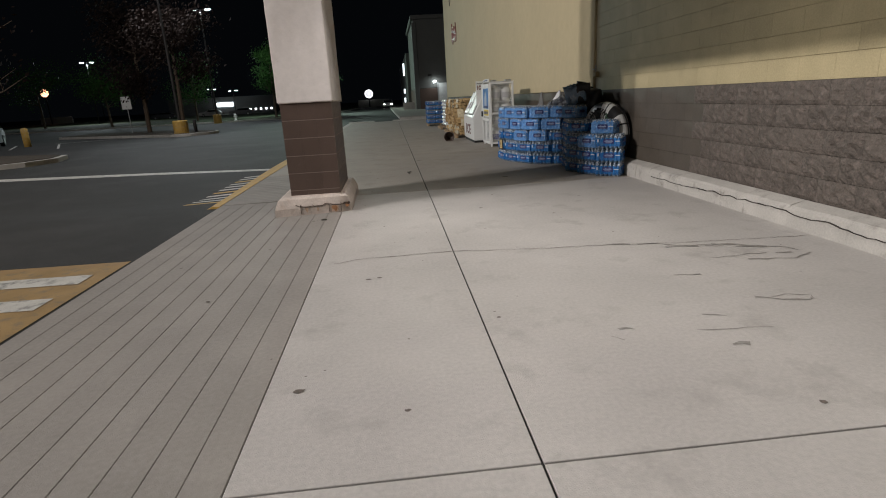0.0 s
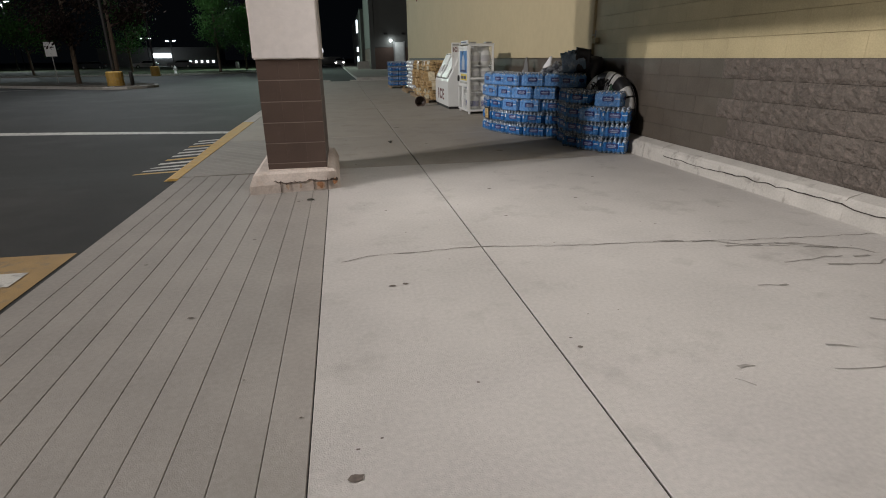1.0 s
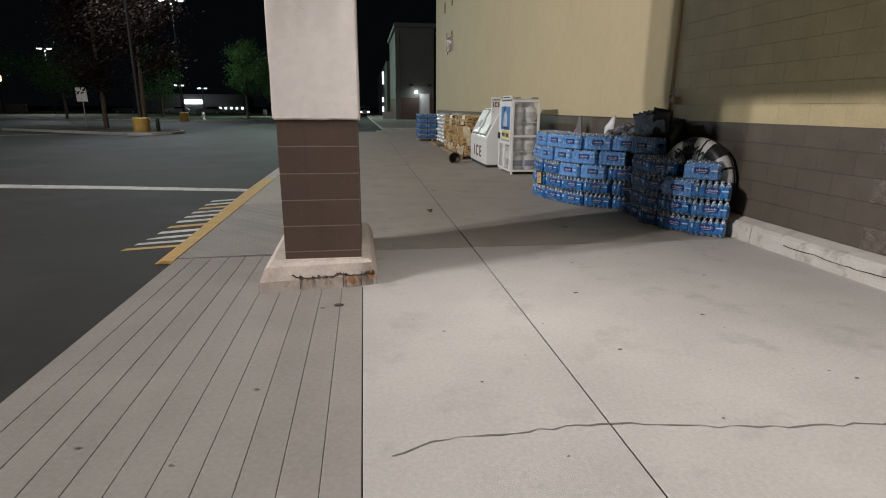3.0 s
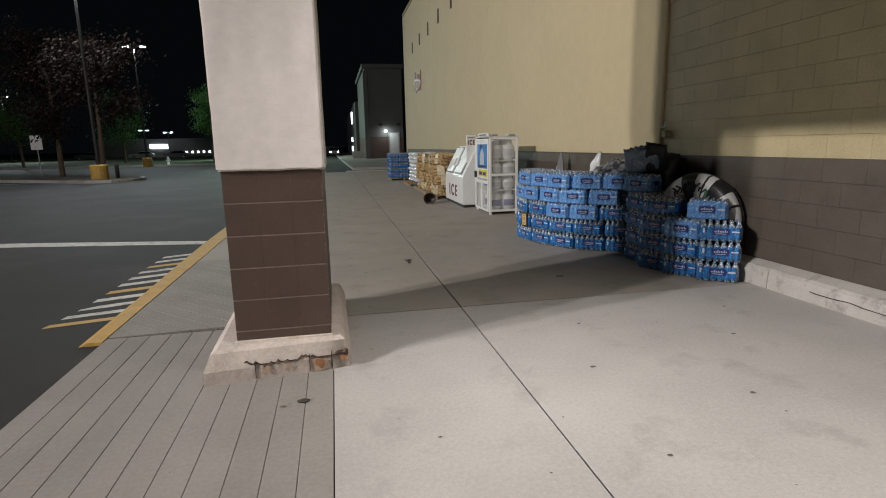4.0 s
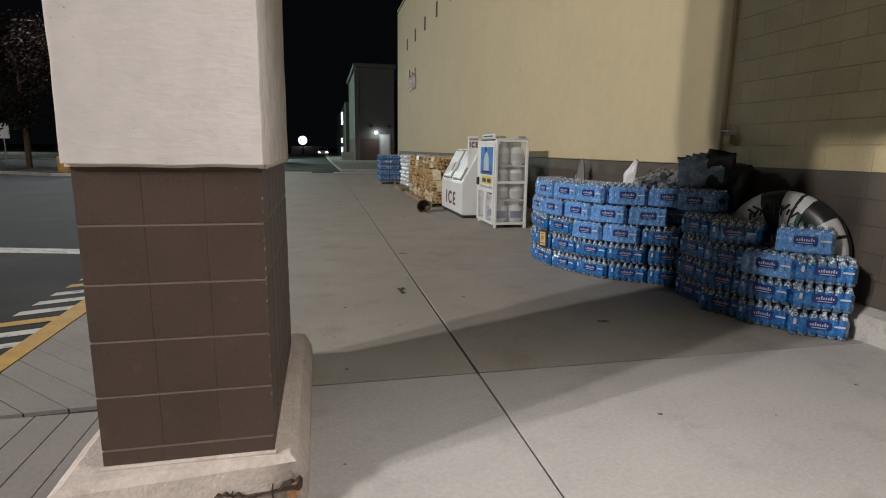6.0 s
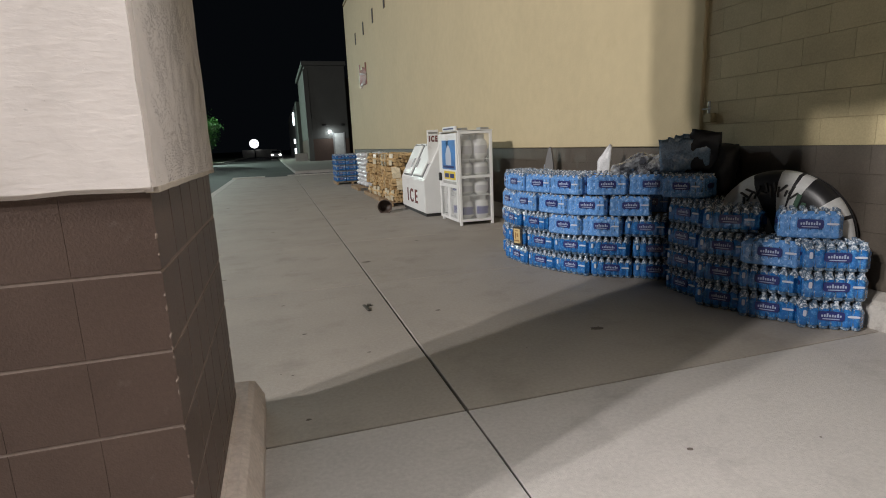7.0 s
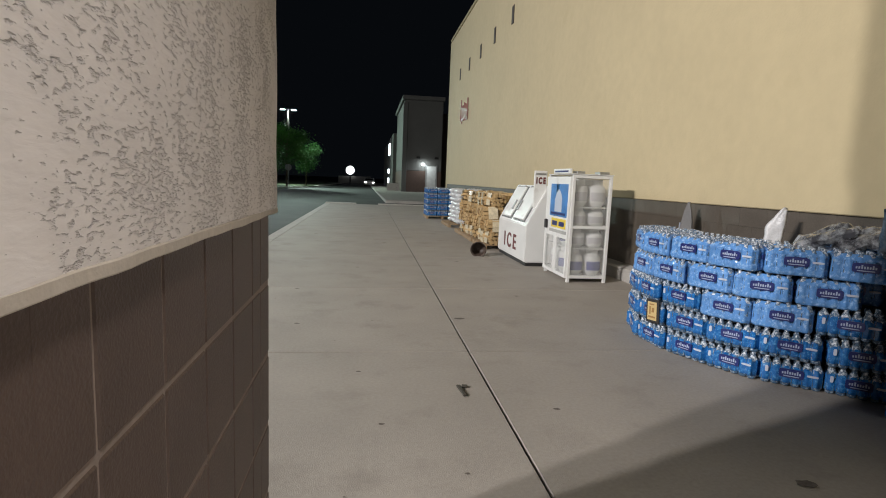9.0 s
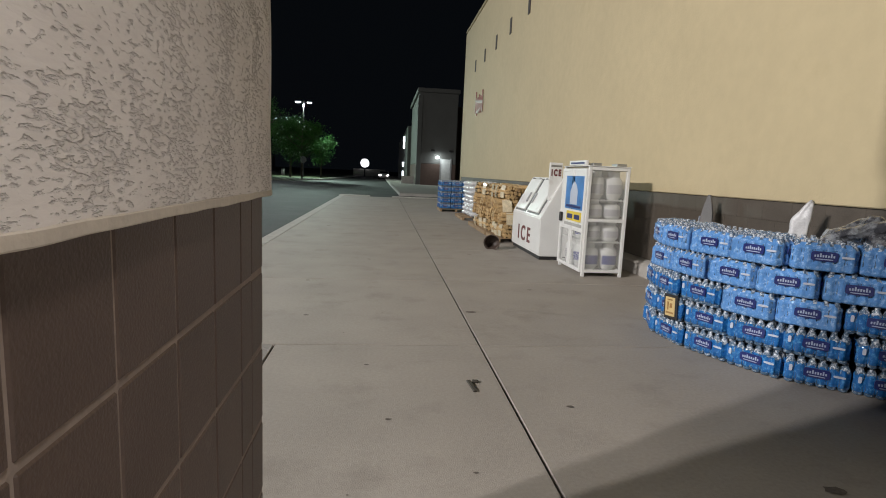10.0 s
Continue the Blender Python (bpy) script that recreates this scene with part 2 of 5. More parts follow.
def build_walk():
    walk_ob = new("pavement", finish("pavement", box(-1.78, 4.4, -4.2, 35.4, -0.3, -0.022), M_BED))
    tagged(walk_ob, "pale concrete sidewalk with sawn joints, scuffed and stained", "sidewalk", kind="structure")
    for y0, y1 in zip(YJ, YJ[1:]):
        west = XA if y0 < 8 else -1.76
        for x0, x1 in ((west, XJ), (XJ, CURB_X + 0.05)):
            g = 0.005 if y0 < 8 else 0.009
            if y0 >= 8 and y0 < 9 and x0 < -1:
                x0 = -0.52
            part("slab", box(x0 + g, x1 - g, y0 + g, y1 - g, -0.15, 0, 0.0025), M_CONC if y0 < 8 else M_CONC2, walk_ob)
    # grooved apron, long strips with sawn grooves
    n, w = 11, (XA + 1.75) / 11
    for i in range(n):
        x0 = -1.75 + i * w
        part("grooved_strip", box(x0 + 0.0013, x0 + w - 0.0013, -4.2, 8.1, -0.12, -0.001, 0.0025), M_APRON, walk_ob)
    # diagonal grooved strips beside the column
    d, nrm = Vector((0.72, -0.69)), Vector((0.69, 0.72))
    quad = [(-1.76, 8.12), (-0.53, 8.2), (-0.53, 11.04), (-1.76, 11.04)]
    lo = min(nrm.dot(Vector(p)) for p in quad)
    hi = max(nrm.dot(Vector(p)) for p in quad)
    k = 0
    while lo + k * 0.15 < hi:
        a, b = lo + k * 0.15 + 0.004, lo + (k + 1) * 0.15 - 0.004
        poly = quad
        for sgn, lim in ((1, a), (-1, b)):
            outp = []
            for p, q in zip(poly, poly[1:] + poly[:1]):
                dp, dq = sgn * (nrm.dot(Vector(p)) - lim), sgn * (nrm.dot(Vector(q)) - lim)
                if dp >= 0:
                    outp.append(p)
                if dp * dq < 0:
                    t = dp / (dp - dq)
                    outp.append((p[0] + t * (q[0] - p[0]), p[1] + t * (q[1] - p[1])))
            poly = outp
            if len(poly) < 3:
                break
        if len(poly) >= 3:
            part("grooved_strip", flat(poly, -0.001, 0.1), M_APRON, walk_ob)
        k += 1
    # kerb stones along the drive
    y = 8.02
    while y < 35.4:
        y2 = min(y + 1.5, 35.4)
        x = lambda yy: -1.76 - 0.12 * min(1, (yy - 8) / 4)
        bm = bmesh.new()
        ring = []
        for yy in (y + 0.002, y2 - 0.002):
            xo = x(yy)
            zz = 0.004
            ring.append([bm.verts.new(p) for p in ((-1.755, yy, -0.3), (xo - 0.16, yy, -0.3), (xo - 0.16, yy, ground_z(0, yy) + 0.0), (xo - 0.13, yy, zz - 0.02), (xo - 0.1, yy, zz), (-1.755, yy, zz))])
        for i in range(6):
            bm.faces.new((ring[0][i], ring[0][(i + 1) % 6], ring[1][(i + 1) % 6], ring[1][i]))
        bm.faces.new(ring[0]); bm.faces.new(ring[1][::-1])
        part("kerb_stone", bm, M_YEL if y < 14 else M_KERB, walk_ob)
        y = y2
    # end of the walk: kerb ramp steps
    for x0, x1 in ((-2.0, -0.4), (0.75, 4.3)):
        part("kerb_stone", box(x0, x1, 35.41, 35.9, -0.3, 0.05, 0.02), M_KERB, walk_ob)
    part("kerb_ramp", box(-0.39, 0.74, 35.41, 35.9, -0.3, -0.05, 0.01), M_KERB, walk_ob)
    return walk_ob


WALK = build_walk()


# ---- shop wall ----
def block_mesh(name, length, h, rough, seed, material, depth=0.06):
    """One wall block, its face towards -x, local origin at its lower near corner."""
    rng = random.Random(seed)
    bm = bmesh.new()
    nx, nz = (9, 5) if rough else (1, 1)
    grid = []
    for j in range(nz + 1):
        row = []
        for i in range(nx + 1):
            d = 0
            if rough and 0 < i < nx and 0 < j < nz:
                d = rng.uniform(0.0, 0.026)
            row.append(bm.verts.new((-d - (0.004 if rough else 0), 0.001 + (length - 0.002) * i / nx, 0.002 + (h - 0.004) * j / nz)))
        grid.append(row)
    for j in range(nz):
        for i in range(nx):
            q = (grid[j][i], grid[j][i + 1], grid[j + 1][i + 1], grid[j + 1][i])
            if rough:
                bm.faces.new((q[0], q[1], q[2])); bm.faces.new((q[0], q[2], q[3]))
            else:
                bm.faces.new(q)
    rim = grid[0] + [r[-1] for r in grid[1:]] + grid[-1][-2::-1] + [r[0] for r in grid[-2:0:-1]]
    back = [bm.verts.new((depth, v.co.y, v.co.z)) for v in rim]
    for i in range(len(rim)):
        j = (i + 1) % len(rim)
        bm.faces.new((rim[i], rim[j], back[j], back[i]))
    return finish(name, bm, material)


BASE_Z, BAND_Z = 0.225, 1.243
COURSE = 0.2036


def build_wall():
    w = new("wall_east", finish("wall_east", box(WALL_X + 0.012, WALL_X + 0.45, -4.2, 10.22, -0.3, 3.1), M_TANM))
    tagged(w, "shop wall of tan blocks over a dark brown split-faced block base", "wall", kind="structure")
    part("mortar_face", box(WALL_X + 0.006, WALL_X + 0.3, -4.2, 34.5, -0.3, BAND_Z), M_MORT, w)
    roughs = [block_mesh("block", 0.406, COURSE, True, s, M_SPLIT) for s in range(7)]
    plain = block_mesh("block", 0.406, COURSE, False, 0, M_BASE)
    tan = block_mesh("block", 0.406, COURSE, False, 0, M_TAN)
    rng = random.Random(5)
    for r in range(5):
        y = 1.6 - (0.203 if r % 2 else 0)
        while y < 17.5:
            edge = 6.5
            me = rng.choice(roughs) if y < edge else plain
            o = new("block", me)
            o.matrix_basis = pose(WALL_X - (0.0 if me is plain else -0.002), y, BASE_Z + r * COURSE)
            o.parent = w
            y += 0.406
    for r in range(9):
        y = 2.4 - (0.203 if r % 2 else 0)
        while y < 10.0:
            o = new("block", tan)
            o.matrix_basis = pose(WALL_X + 0.004, y, BAND_Z + r * COURSE)
            o.parent = w
            y += 0.406
    part("wall_cap_blocks", box(WALL_X, WALL_X + 0.4, -4.2, 10.22, BAND_Z + 9 * COURSE + 0.004, 9.0), M_TAN, w)
    part("far_base_blocks", box(WALL_X - 0.002, WALL_X + 0.3, 17.9, 34.5, BASE_Z, BAND_Z - 0.002), M_BASE, w)
    # smooth yellow part
    yw = new("wall_east_far", finish("wall_east_far", box(WALL_X - 0.03, WALL_X + 0.45, 10.1, 34.5, BAND_Z, 8.3, 0.01), M_YWALL))
    tagged(yw, "tall yellow stucco shop wall with a row of small dark slots", "wall", kind="structure")
    part("wall_coping", box(WALL_X - 0.08, WALL_X + 0.5, 10.2, 34.56, 8.3, 8.42, 0.02), M_TANM, yw)
    slot = mat("dark_slot", (0.05, 0.04, 0.035), 0.8)
    for i in range(5):
        y = 22.43 + i * 2.245
        part("wall_slot", box(WALL_X - 0.05, WALL_X - 0.025, y - 0.11, y + 0.11, 5.92, 6.42, 0.005), slot, yw)
    part("wall_return", box(WALL_X - 0.03, WALL_X + 6, 34.5, 34.8, -0.3, 8.3), M_YWALL, yw)
    # kerb at the foot of the wall
    k = new("wall_kerb")
    tagged(k, "cracked concrete kerb along the foot of the wall", "kerb", kind="structure")
    y = -4.2
    i = 0
    rngk = random.Random(8)
    while y < 34.5:
        y2 = y + 3.05
        bm = bmesh.new()
        n = 14
        rings = []
        for s in range(n + 1):
            yy = y + 0.003 + (y2 - y - 0.006) * s / n
            jig = rngk.uniform(-0.006, 0.006)
            rings.append([bm.verts.new(p) for p in ((CURB_X, yy, -0.1), (CURB_X + 0.005 + jig, yy, 0.1), (CURB_X + 0.012 + jig, yy, 0.165 + jig), (CURB_X + 0.04, yy, 0.19 + jig), (WALL_X - 0.006, yy, 0.225), (WALL_X + 0.01, yy, 0.225), (WALL_X + 0.01, yy, -0.1))])
        for a, b in zip(rings, rings[1:]):
            for q in range(7):
                bm.faces.new((a[q], a[(q + 1) % 7], b[(q + 1) % 7], b[q]))
        bm.faces.new(rings[0]); bm.faces.new(rings[-1][::-1])
        part("kerb_length", bm, M_KERB, k, smooth=False)
        y = y2
    # long wavering crack in the kerb face
    crack = mat("crack_dark", (0.05, 0.042, 0.036), 0.95)
    bm = bmesh.new()
    z = 0.13
    prev = None
    for s in range(90):
        yy = 2.0 + s * 0.062
        z = min(0.15, max(0.09, z + rngk.uniform(-0.012, 0.012)))
        wd = rngk.uniform(0.002, 0.006)
        a, b = bm.verts.new((CURB_X - 0.006, yy, z)), bm.verts.new((CURB_X - 0.006, yy, z + wd))
        c, e = bm.verts.new((CURB_X + 0.015, yy, z)), bm.verts.new((CURB_X + 0.015, yy, z + wd))
        if prev:
            bm.faces.new((prev[0], a, b, prev[1])); bm.faces.new((prev[1], b, e, prev[3])); bm.faces.new((prev[0], prev[2], c, a))
        prev = (a, b, c, e)
    part("crack", bm, crack, k)


build_wall()


M_SOFFIT = mat("soffit_paint", (0.16, 0.13, 0.1), 0.8, var=0.1, bump=0.2)


# ---- canopy over the near walk (overhead) ----
def build_canopy():
    c = new("ceiling", finish("ceiling", box(-0.65, WALL_X, -4.2, 8.34, 3.75, 4.1), M_SOFFIT))
    tagged(c, "plain canopy soffit over the walk", "canopy", kind="structure")
    part("canopy_beam", box(-0.7, 0.0, -4.2, 8.37, 3.6, 9.0), M_TAN, c)


build_canopy()


# ---- column ----
PX0, PX1, PY0, PY1 = -0.615, -0.022, 7.165, 8.34


def stucco():
    m = mat("white_stucco", (0.8, 0.75, 0.72), 0.85, var=0.07, scale=2, fine=18, bump=0)
    nt = m.node_tree
    nd, ln = nt.nodes, nt.links
    geo = nd.new("ShaderNodeNewGeometry")
    mp = nd.new("ShaderNodeMapping")
    mp.inputs["Rotation"].default_value = (radians(-32), radians(25), 0)
    mp.inputs["Scale"].default_value = (0.7, 0.55, 1.5)
    ln.new(geo.outputs["Position"], mp.inputs["Vector"])
    nz = nd.new("ShaderNodeTexNoise")
    nz.inputs["Scale"].default_value, nz.inputs["Detail"].default_value = 120, 4
    nz.inputs["Distortion"].default_value = 0.15
    ln.new(mp.outputs["Vector"], nz.inputs["Vector"])
    # pits gather in loose patches
    big = nd.new("ShaderNodeTexNoise")
    big.inputs["Scale"].default_value, big.inputs["Detail"].default_value = 9, 2
    ln.new(geo.outputs["Position"], big.inputs["Vector"])
    add = nd.new("ShaderNodeMath")
    add.operation = "MULTIPLY_ADD"
    add.inputs[1].default_value = 0.5
    ln.new(big.outputs["Fac"], add.inputs[0])
    ln.new(nz.outputs["Fac"], add.inputs[2])
    mr = nd.new("ShaderNodeMapRange")
    mr.inputs["From Min"].default_value, mr.inputs["From Max"].default_value = 0.59, 0.72
    sep = nd.new("ShaderNodeSeparateXYZ")
    ln.new(geo.outputs["Position"], sep.inputs["Vector"])
    coat = nd.new("ShaderNodeMapRange")
    coat.inputs["From Min"].default_value, coat.inputs["From Max"].default_value = 7.16, 7.34
    coat.inputs["To Min"].default_value, coat.inputs["To Max"].default_value = 0.22, 0.0
    ln.new(sep.outputs["Y"], coat.inputs["Value"])
    smoother = nd.new("ShaderNodeMath")
    ln.new(add.outputs[0], smoother.inputs[0])
    ln.new(coat.outputs["Result"], smoother.inputs[1])
    ln.new(smoother.outputs[0], mr.inputs["Value"])
    bp = nd.new("ShaderNodeBump")
    bp.inputs["Strength"].default_value, bp.inputs["Distance"].default_value = 0.85, 0.006
    # shallow trowel ridges over the whole coat
    mp2 = nd.new("ShaderNodeMapping")
    mp2.inputs["Rotation"].default_value = (0, radians(14), 0)
    mp2.inputs["Scale"].default_value = (0.6, 0.6, 1.7)
    ln.new(geo.outputs["Position"], mp2.inputs["Vector"])
    ridge = nd.new("ShaderNodeTexNoise")
    ridge.inputs["Scale"].default_value, ridge.inputs["Detail"].default_value = 38, 5
    ridge.inputs["Distortion"].default_value = 0.3
    ln.new(mp2.outputs["Vector"], ridge.inputs["Vector"])
    relief = nd.new("ShaderNodeMath")
    relief.operation = "MULTIPLY_ADD"
    relief.inputs[1].default_value = 0.3
    ln.new(ridge.outputs["Fac"], relief.inputs[0])
    ln.new(mr.outputs["Result"], relief.inputs[2])
    ln.new(relief.outputs[0], bp.inputs["Height"])
    ln.new(bp.outputs["Normal"], nd["Principled BSDF"].inputs["Normal"])
    # shade of the pits, mixed into the colour as a brown tint
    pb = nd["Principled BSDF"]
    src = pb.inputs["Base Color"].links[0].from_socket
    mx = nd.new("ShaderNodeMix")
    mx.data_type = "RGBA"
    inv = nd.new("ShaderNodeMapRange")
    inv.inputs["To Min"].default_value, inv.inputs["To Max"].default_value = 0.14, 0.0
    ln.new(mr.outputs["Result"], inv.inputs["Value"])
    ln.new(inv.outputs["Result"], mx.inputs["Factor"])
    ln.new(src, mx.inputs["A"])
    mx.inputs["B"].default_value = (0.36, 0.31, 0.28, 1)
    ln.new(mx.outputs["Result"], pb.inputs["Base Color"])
    return m


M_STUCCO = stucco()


def wobble(bm, amount, seed=0, keep=None):
    for v in bm.verts:
        n = noise.noise_vector(v.co * 9 + Vector((seed, 0, 0)))
        if keep is None or not keep(v.co):
            v.co += n * amount


def build_column():
    col = thing("column", "square canopy column, white stucco over brown painted blocks on a chipped concrete plinth", "column")
    top = 0.218
    z_top = 1.303
    part("mortar_core", box(PX0 + 0.0025, PX1 - 0.0025, PY0 + 0.0025, PY1 - 0.0025, top - 0.1, z_top + 0.03), M_MORTC, col)
    beds = [top] + [1.1 - 0.205 * k for k in (4, 3, 2, 1, 0)] + [z_top + 0.02]
    g, h = 0.0045, 0.0004
    for r, (z0, z1) in enumerate(zip(beds, beds[1:])):
        # faces towards -y and +y: 0.406 / 0.203 pieces, others on the long sides
        xs = [PX0, -0.41, -0.214, PX1]
        for x0, x1 in zip(xs, xs[1:]):
            part("block", box(x0 + h * (x0 > PX0), x1 - h * (x1 < PX1), PY0, PY0 + 0.12, z0 + g, z1 - g, 0.0004), M_BROWN, col)
            part("block", box(x0 + h * (x0 > PX0), x1 - h * (x1 < PX1), PY1 - 0.12, PY1, z0 + g, z1 - g, 0.006), M_BROWN, col)
        for x0, x1 in ((PX1 - 0.12, PX1), (PX0, PX0 + 0.12)):
            ys = [PY0 + 0.12, 7.385, 7.57, 7.755, 7.94, 8.125, PY1 - 0.12]
            for y0, y1 in zip(ys, ys[1:]):
                part("block", box(x0, x1, y0 + (0.0026 if y0 > PY0 + 0.13 else -0.002), y1 - (0.0026 if y1 < PY1 - 0.13 else -0.002), z0 + g, z1 - g, 0.003), M_BROWN, col)
    # stucco shaft with soft, uneven arrises
    bm = bmesh.new()
    addbox(bm, PX0 - 0.022, PX1 + 0.02, PY0 - 0.022, PY1 + 0.014, z_top - 0.007, 3.65)
    bmesh.ops.bevel(bm, geom=list(bm.edges), offset=0.011, segments=2, affect="EDGES")
    bmesh.ops.subdivide_edges(bm, edges=[e for e in bm.edges if e.calc_length() > 0.3], cuts=28, use_grid_fill=True)
    wobble(bm, 0.004, 3)
    for e in bm.edges:
        if len(e.link_faces) == 2 and e.calc_face_angle() > 0.3:
            e.smooth = False
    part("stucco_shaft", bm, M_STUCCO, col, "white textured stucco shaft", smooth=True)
    # plaster stop bead under the coat
    bead = mat("stop_bead", (0.56, 0.5, 0.43), 0.7, var=0.12, scale=12, bump=0.3)
    for bx in ((PX0 - 0.02, PX1 + 0.0212, PY1 - 0.01, PY1 + 0.0155), (PX1 - 0.01, PX1 + 0.0215, PY0 - 0.005, PY1 - 0.01)):
        bm = box(*bx, z_top - 0.011, z_top + 0.005, 0.002)
        bmesh.ops.subdivide_edges(bm, edges=[e for e in bm.edges if e.calc_length() > 0.3], cuts=40)
        wobble(bm, 0.0025, 7)
        part("stop_bead", bm, bead, col, "smooth beige plaster bead")
    # paint flakes and chips along the near arris
    flake = mat("chipped_block_edge", (0.24, 0.19, 0.16), 0.8, var=0.3, scale=40)
    rng = random.Random(33)
    for z in (1.17, 1.15, 1.06, 0.99, 0.955, 0.92, 0.87, 0.82, 0.78, 0.69, 0.6, 0.52, 0.45):
        bm = bmesh.new()
        bmesh.ops.create_icosphere(bm, subdivisions=1, radius=1)
        for v in bm.verts:
            v.co = Vector((v.co.x * 0.0035, v.co.y * 0.0035, v.co.z * rng.uniform(0.005, 0.013))) * rng.uniform(0.7, 1.2)
        part("chip", bm, flake, col, at=pose(PX1 - 0.0015, PY0 + 0.0015, z + rng.uniform(-0.02, 0.02), rng.uniform(-20, 20), rng.uniform(-20, 20), 0))
    # plinth: battered block with a chipped corner
    m_pl = mat("plinth_concrete", (0.58, 0.505, 0.45), 0.85, var=0.2, scale=7, fine=50, bump=0.5, bscale=70, bdist=0.008,
               dirt_glint=(0.42, 0.3, 0.22), dirt_glint_at=0.62, dirt_glint_scale=9, dirt_glint_amt=0.5)
    bm = bmesh.new()
    b0 = [(-0.80, 7.0), (0.1, 7.1), (0.09, 8.62), (-0.82, 8.62)]
    b1 = [(-0.76, 7.05), (0.06, 7.125), (0.05, 8.58), (-0.78, 8.58)]
    b2 = [(-0.72, 7.09), (0.035, 7.15), (0.025, 8.54), (-0.74, 8.54)]
    rings = [[bm.verts.new((x, y, z)) for x, y in b] for b, z in ((b0, -0.05), (b0, 0.085), (b1, 0.185), (b2, 0.208))]
    for a, b in zip(rings, rings[1:]):
        for i in range(4):
            bm.faces.new((a[i], a[(i + 1) % 4], b[(i + 1) % 4], b[i]))
    bm.faces.new(rings[-1])
    bmesh.ops.subdivide_edges(bm, edges=[e for e in bm.edges if e.calc_length() > 0.3], cuts=24, use_grid_fill=True)
    c = Vector((0.09, 7.1, 0.07))
    for e in bm.edges:
        if len(e.link_faces) == 2 and e.calc_face_angle() > 0.3:
            e.smooth = False
    for v in bm.verts:
        if v.co.z > 0.0:
            v.co += noise.noise_vector(v.co * 9) * 0.003
            d = (v.co - c).length
            if d < 0.11:
                v.co += (Vector((-0.35, 7.7, 0.1)) - v.co).normalized() * (0.11 - d) * 0.55
    part("plinth", bm, m_pl, col, "chipped concrete plinth with rust stains", smooth=True)
    # mortar fillet under the lowest course
    part("plinth_bed", box(PX0 - 0.012, PX1 + 0.012, PY0 - 0.012, PY1 + 0.012, 0.15, top + 0.002, 0.006), m_pl, col)
    # jagged crack along the front face
    crack = mat("plinth_crack", (0.06, 0.04, 0.03), 0.95)
    rust = mat("rust_stain", (0.4, 0.2, 0.1), 0.9, var=0.4, scale=18)
    bm = bmesh.new()
    prev = None
    rng = random.Random(12)
    z = 0.12
    for s in range(46):
        t = s / 45
        x = -0.56 + t * 0.64
        z += rng.uniform(-0.016, 0.016)
        z = min(0.165, max(0.095, z))
        f = max(0, (z - 0.085) / 0.1)
        y = 7.0 + 0.1 * (x + 0.8) / 0.9 + 0.045 * f * 0.8 - 0.012
        wd = rng.uniform(0.0015, 0.005) * (1 + 2.5 * (t > 0.88))
        a, b = bm.verts.new((x, y, z)), bm.verts.new((x, y + 0.002, z + wd))
        c1, d1 = bm.verts.new((x, y + 0.05, z)), bm.verts.new((x, y + 0.05, z + wd))
        if prev:
            bm.faces.new((prev[0], a, b, prev[1])); bm.faces.new((prev[1], b, d1, prev[3])); bm.faces.new((prev[0], prev[2], c1, a))
        prev = (a, b, c1, d1)
    for x0 in (-0.5, -0.17, -0.03):
        y = 7.0 + 0.1 * (x0 + 0.8) / 0.9
        addbox(bm, x0, x0 + 0.004, y - 0.006, y + 0.05, 0.01, 0.12)
    part("crack", bm, crack, col)
    # rust weeping from the crack and the broken corner
    pale_rust = mat("pale_rust_stain", (0.52, 0.38, 0.28), 0.9, var=0.3, scale=22)
    for x0, z0, w, h, m in ((-0.1, 0.062, 0.03, 0.045, rust), (-0.1, 0.055, 0.055, 0.05, pale_rust), (-0.43, 0.07, 0.02, 0.04, pale_rust),
                            (-0.44, 0.095, 0.01, 0.015, crack), (0.045, 0.085, 0.028, 0.03, rust), (0.06, 0.1, 0.02, 0.014, crack), (-0.3, 0.06, 0.014, 0.03, pale_rust)):
        bm = bmesh.new()
        ring = []
        lift = 0.0085 if m is pale_rust else 0.0105
        for k in range(14):
            a = math.tau * k / 14
            q = rng.uniform(0.65, 1.15)
            x = x0 + w * q * math.cos(a)
            z = max(0.006, min(0.088 if x0 < 0.03 else 0.12, z0 + h * q * math.sin(a)))
            ring.append(bm.verts.new((x, 7.0 + 0.111 * (x + 0.8) - lift + max(0, z - 0.085) * 0.4, z)))
        bm.faces.new(ring)
        part("stain", bm, m, col)
    return col


build_column()


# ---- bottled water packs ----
# glints of the wrapped bottles are painted into the film as paler specks
def film(name, base, rough, coat=0.6, painted_glint=None):
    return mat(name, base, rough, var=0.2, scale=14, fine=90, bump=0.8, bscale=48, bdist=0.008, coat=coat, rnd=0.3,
               dirt_glint=painted_glint or tuple(c * 1.7 for c in base), dirt_glint_at=0.57, dirt_glint_scale=42, dirt_glint_amt=0.8 if painted_glint else 0.5)


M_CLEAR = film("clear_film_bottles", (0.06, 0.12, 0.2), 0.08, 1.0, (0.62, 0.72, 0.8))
# near-white specks in the colour imitate sparkle on the bottle tops
M_TOPS = mat("bottle_top_film", (0.09, 0.15, 0.23), 0.06, var=0.4, scale=20, fine=90, bump=0.9, bscale=60, bdist=0.01, coat=1.0, dirt_glint=(0.8, 0.86, 0.92), dirt_glint_at=0.53, dirt_glint_scale=55, dirt_glint_amt=0.95)
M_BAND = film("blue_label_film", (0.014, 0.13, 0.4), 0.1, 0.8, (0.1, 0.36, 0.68))
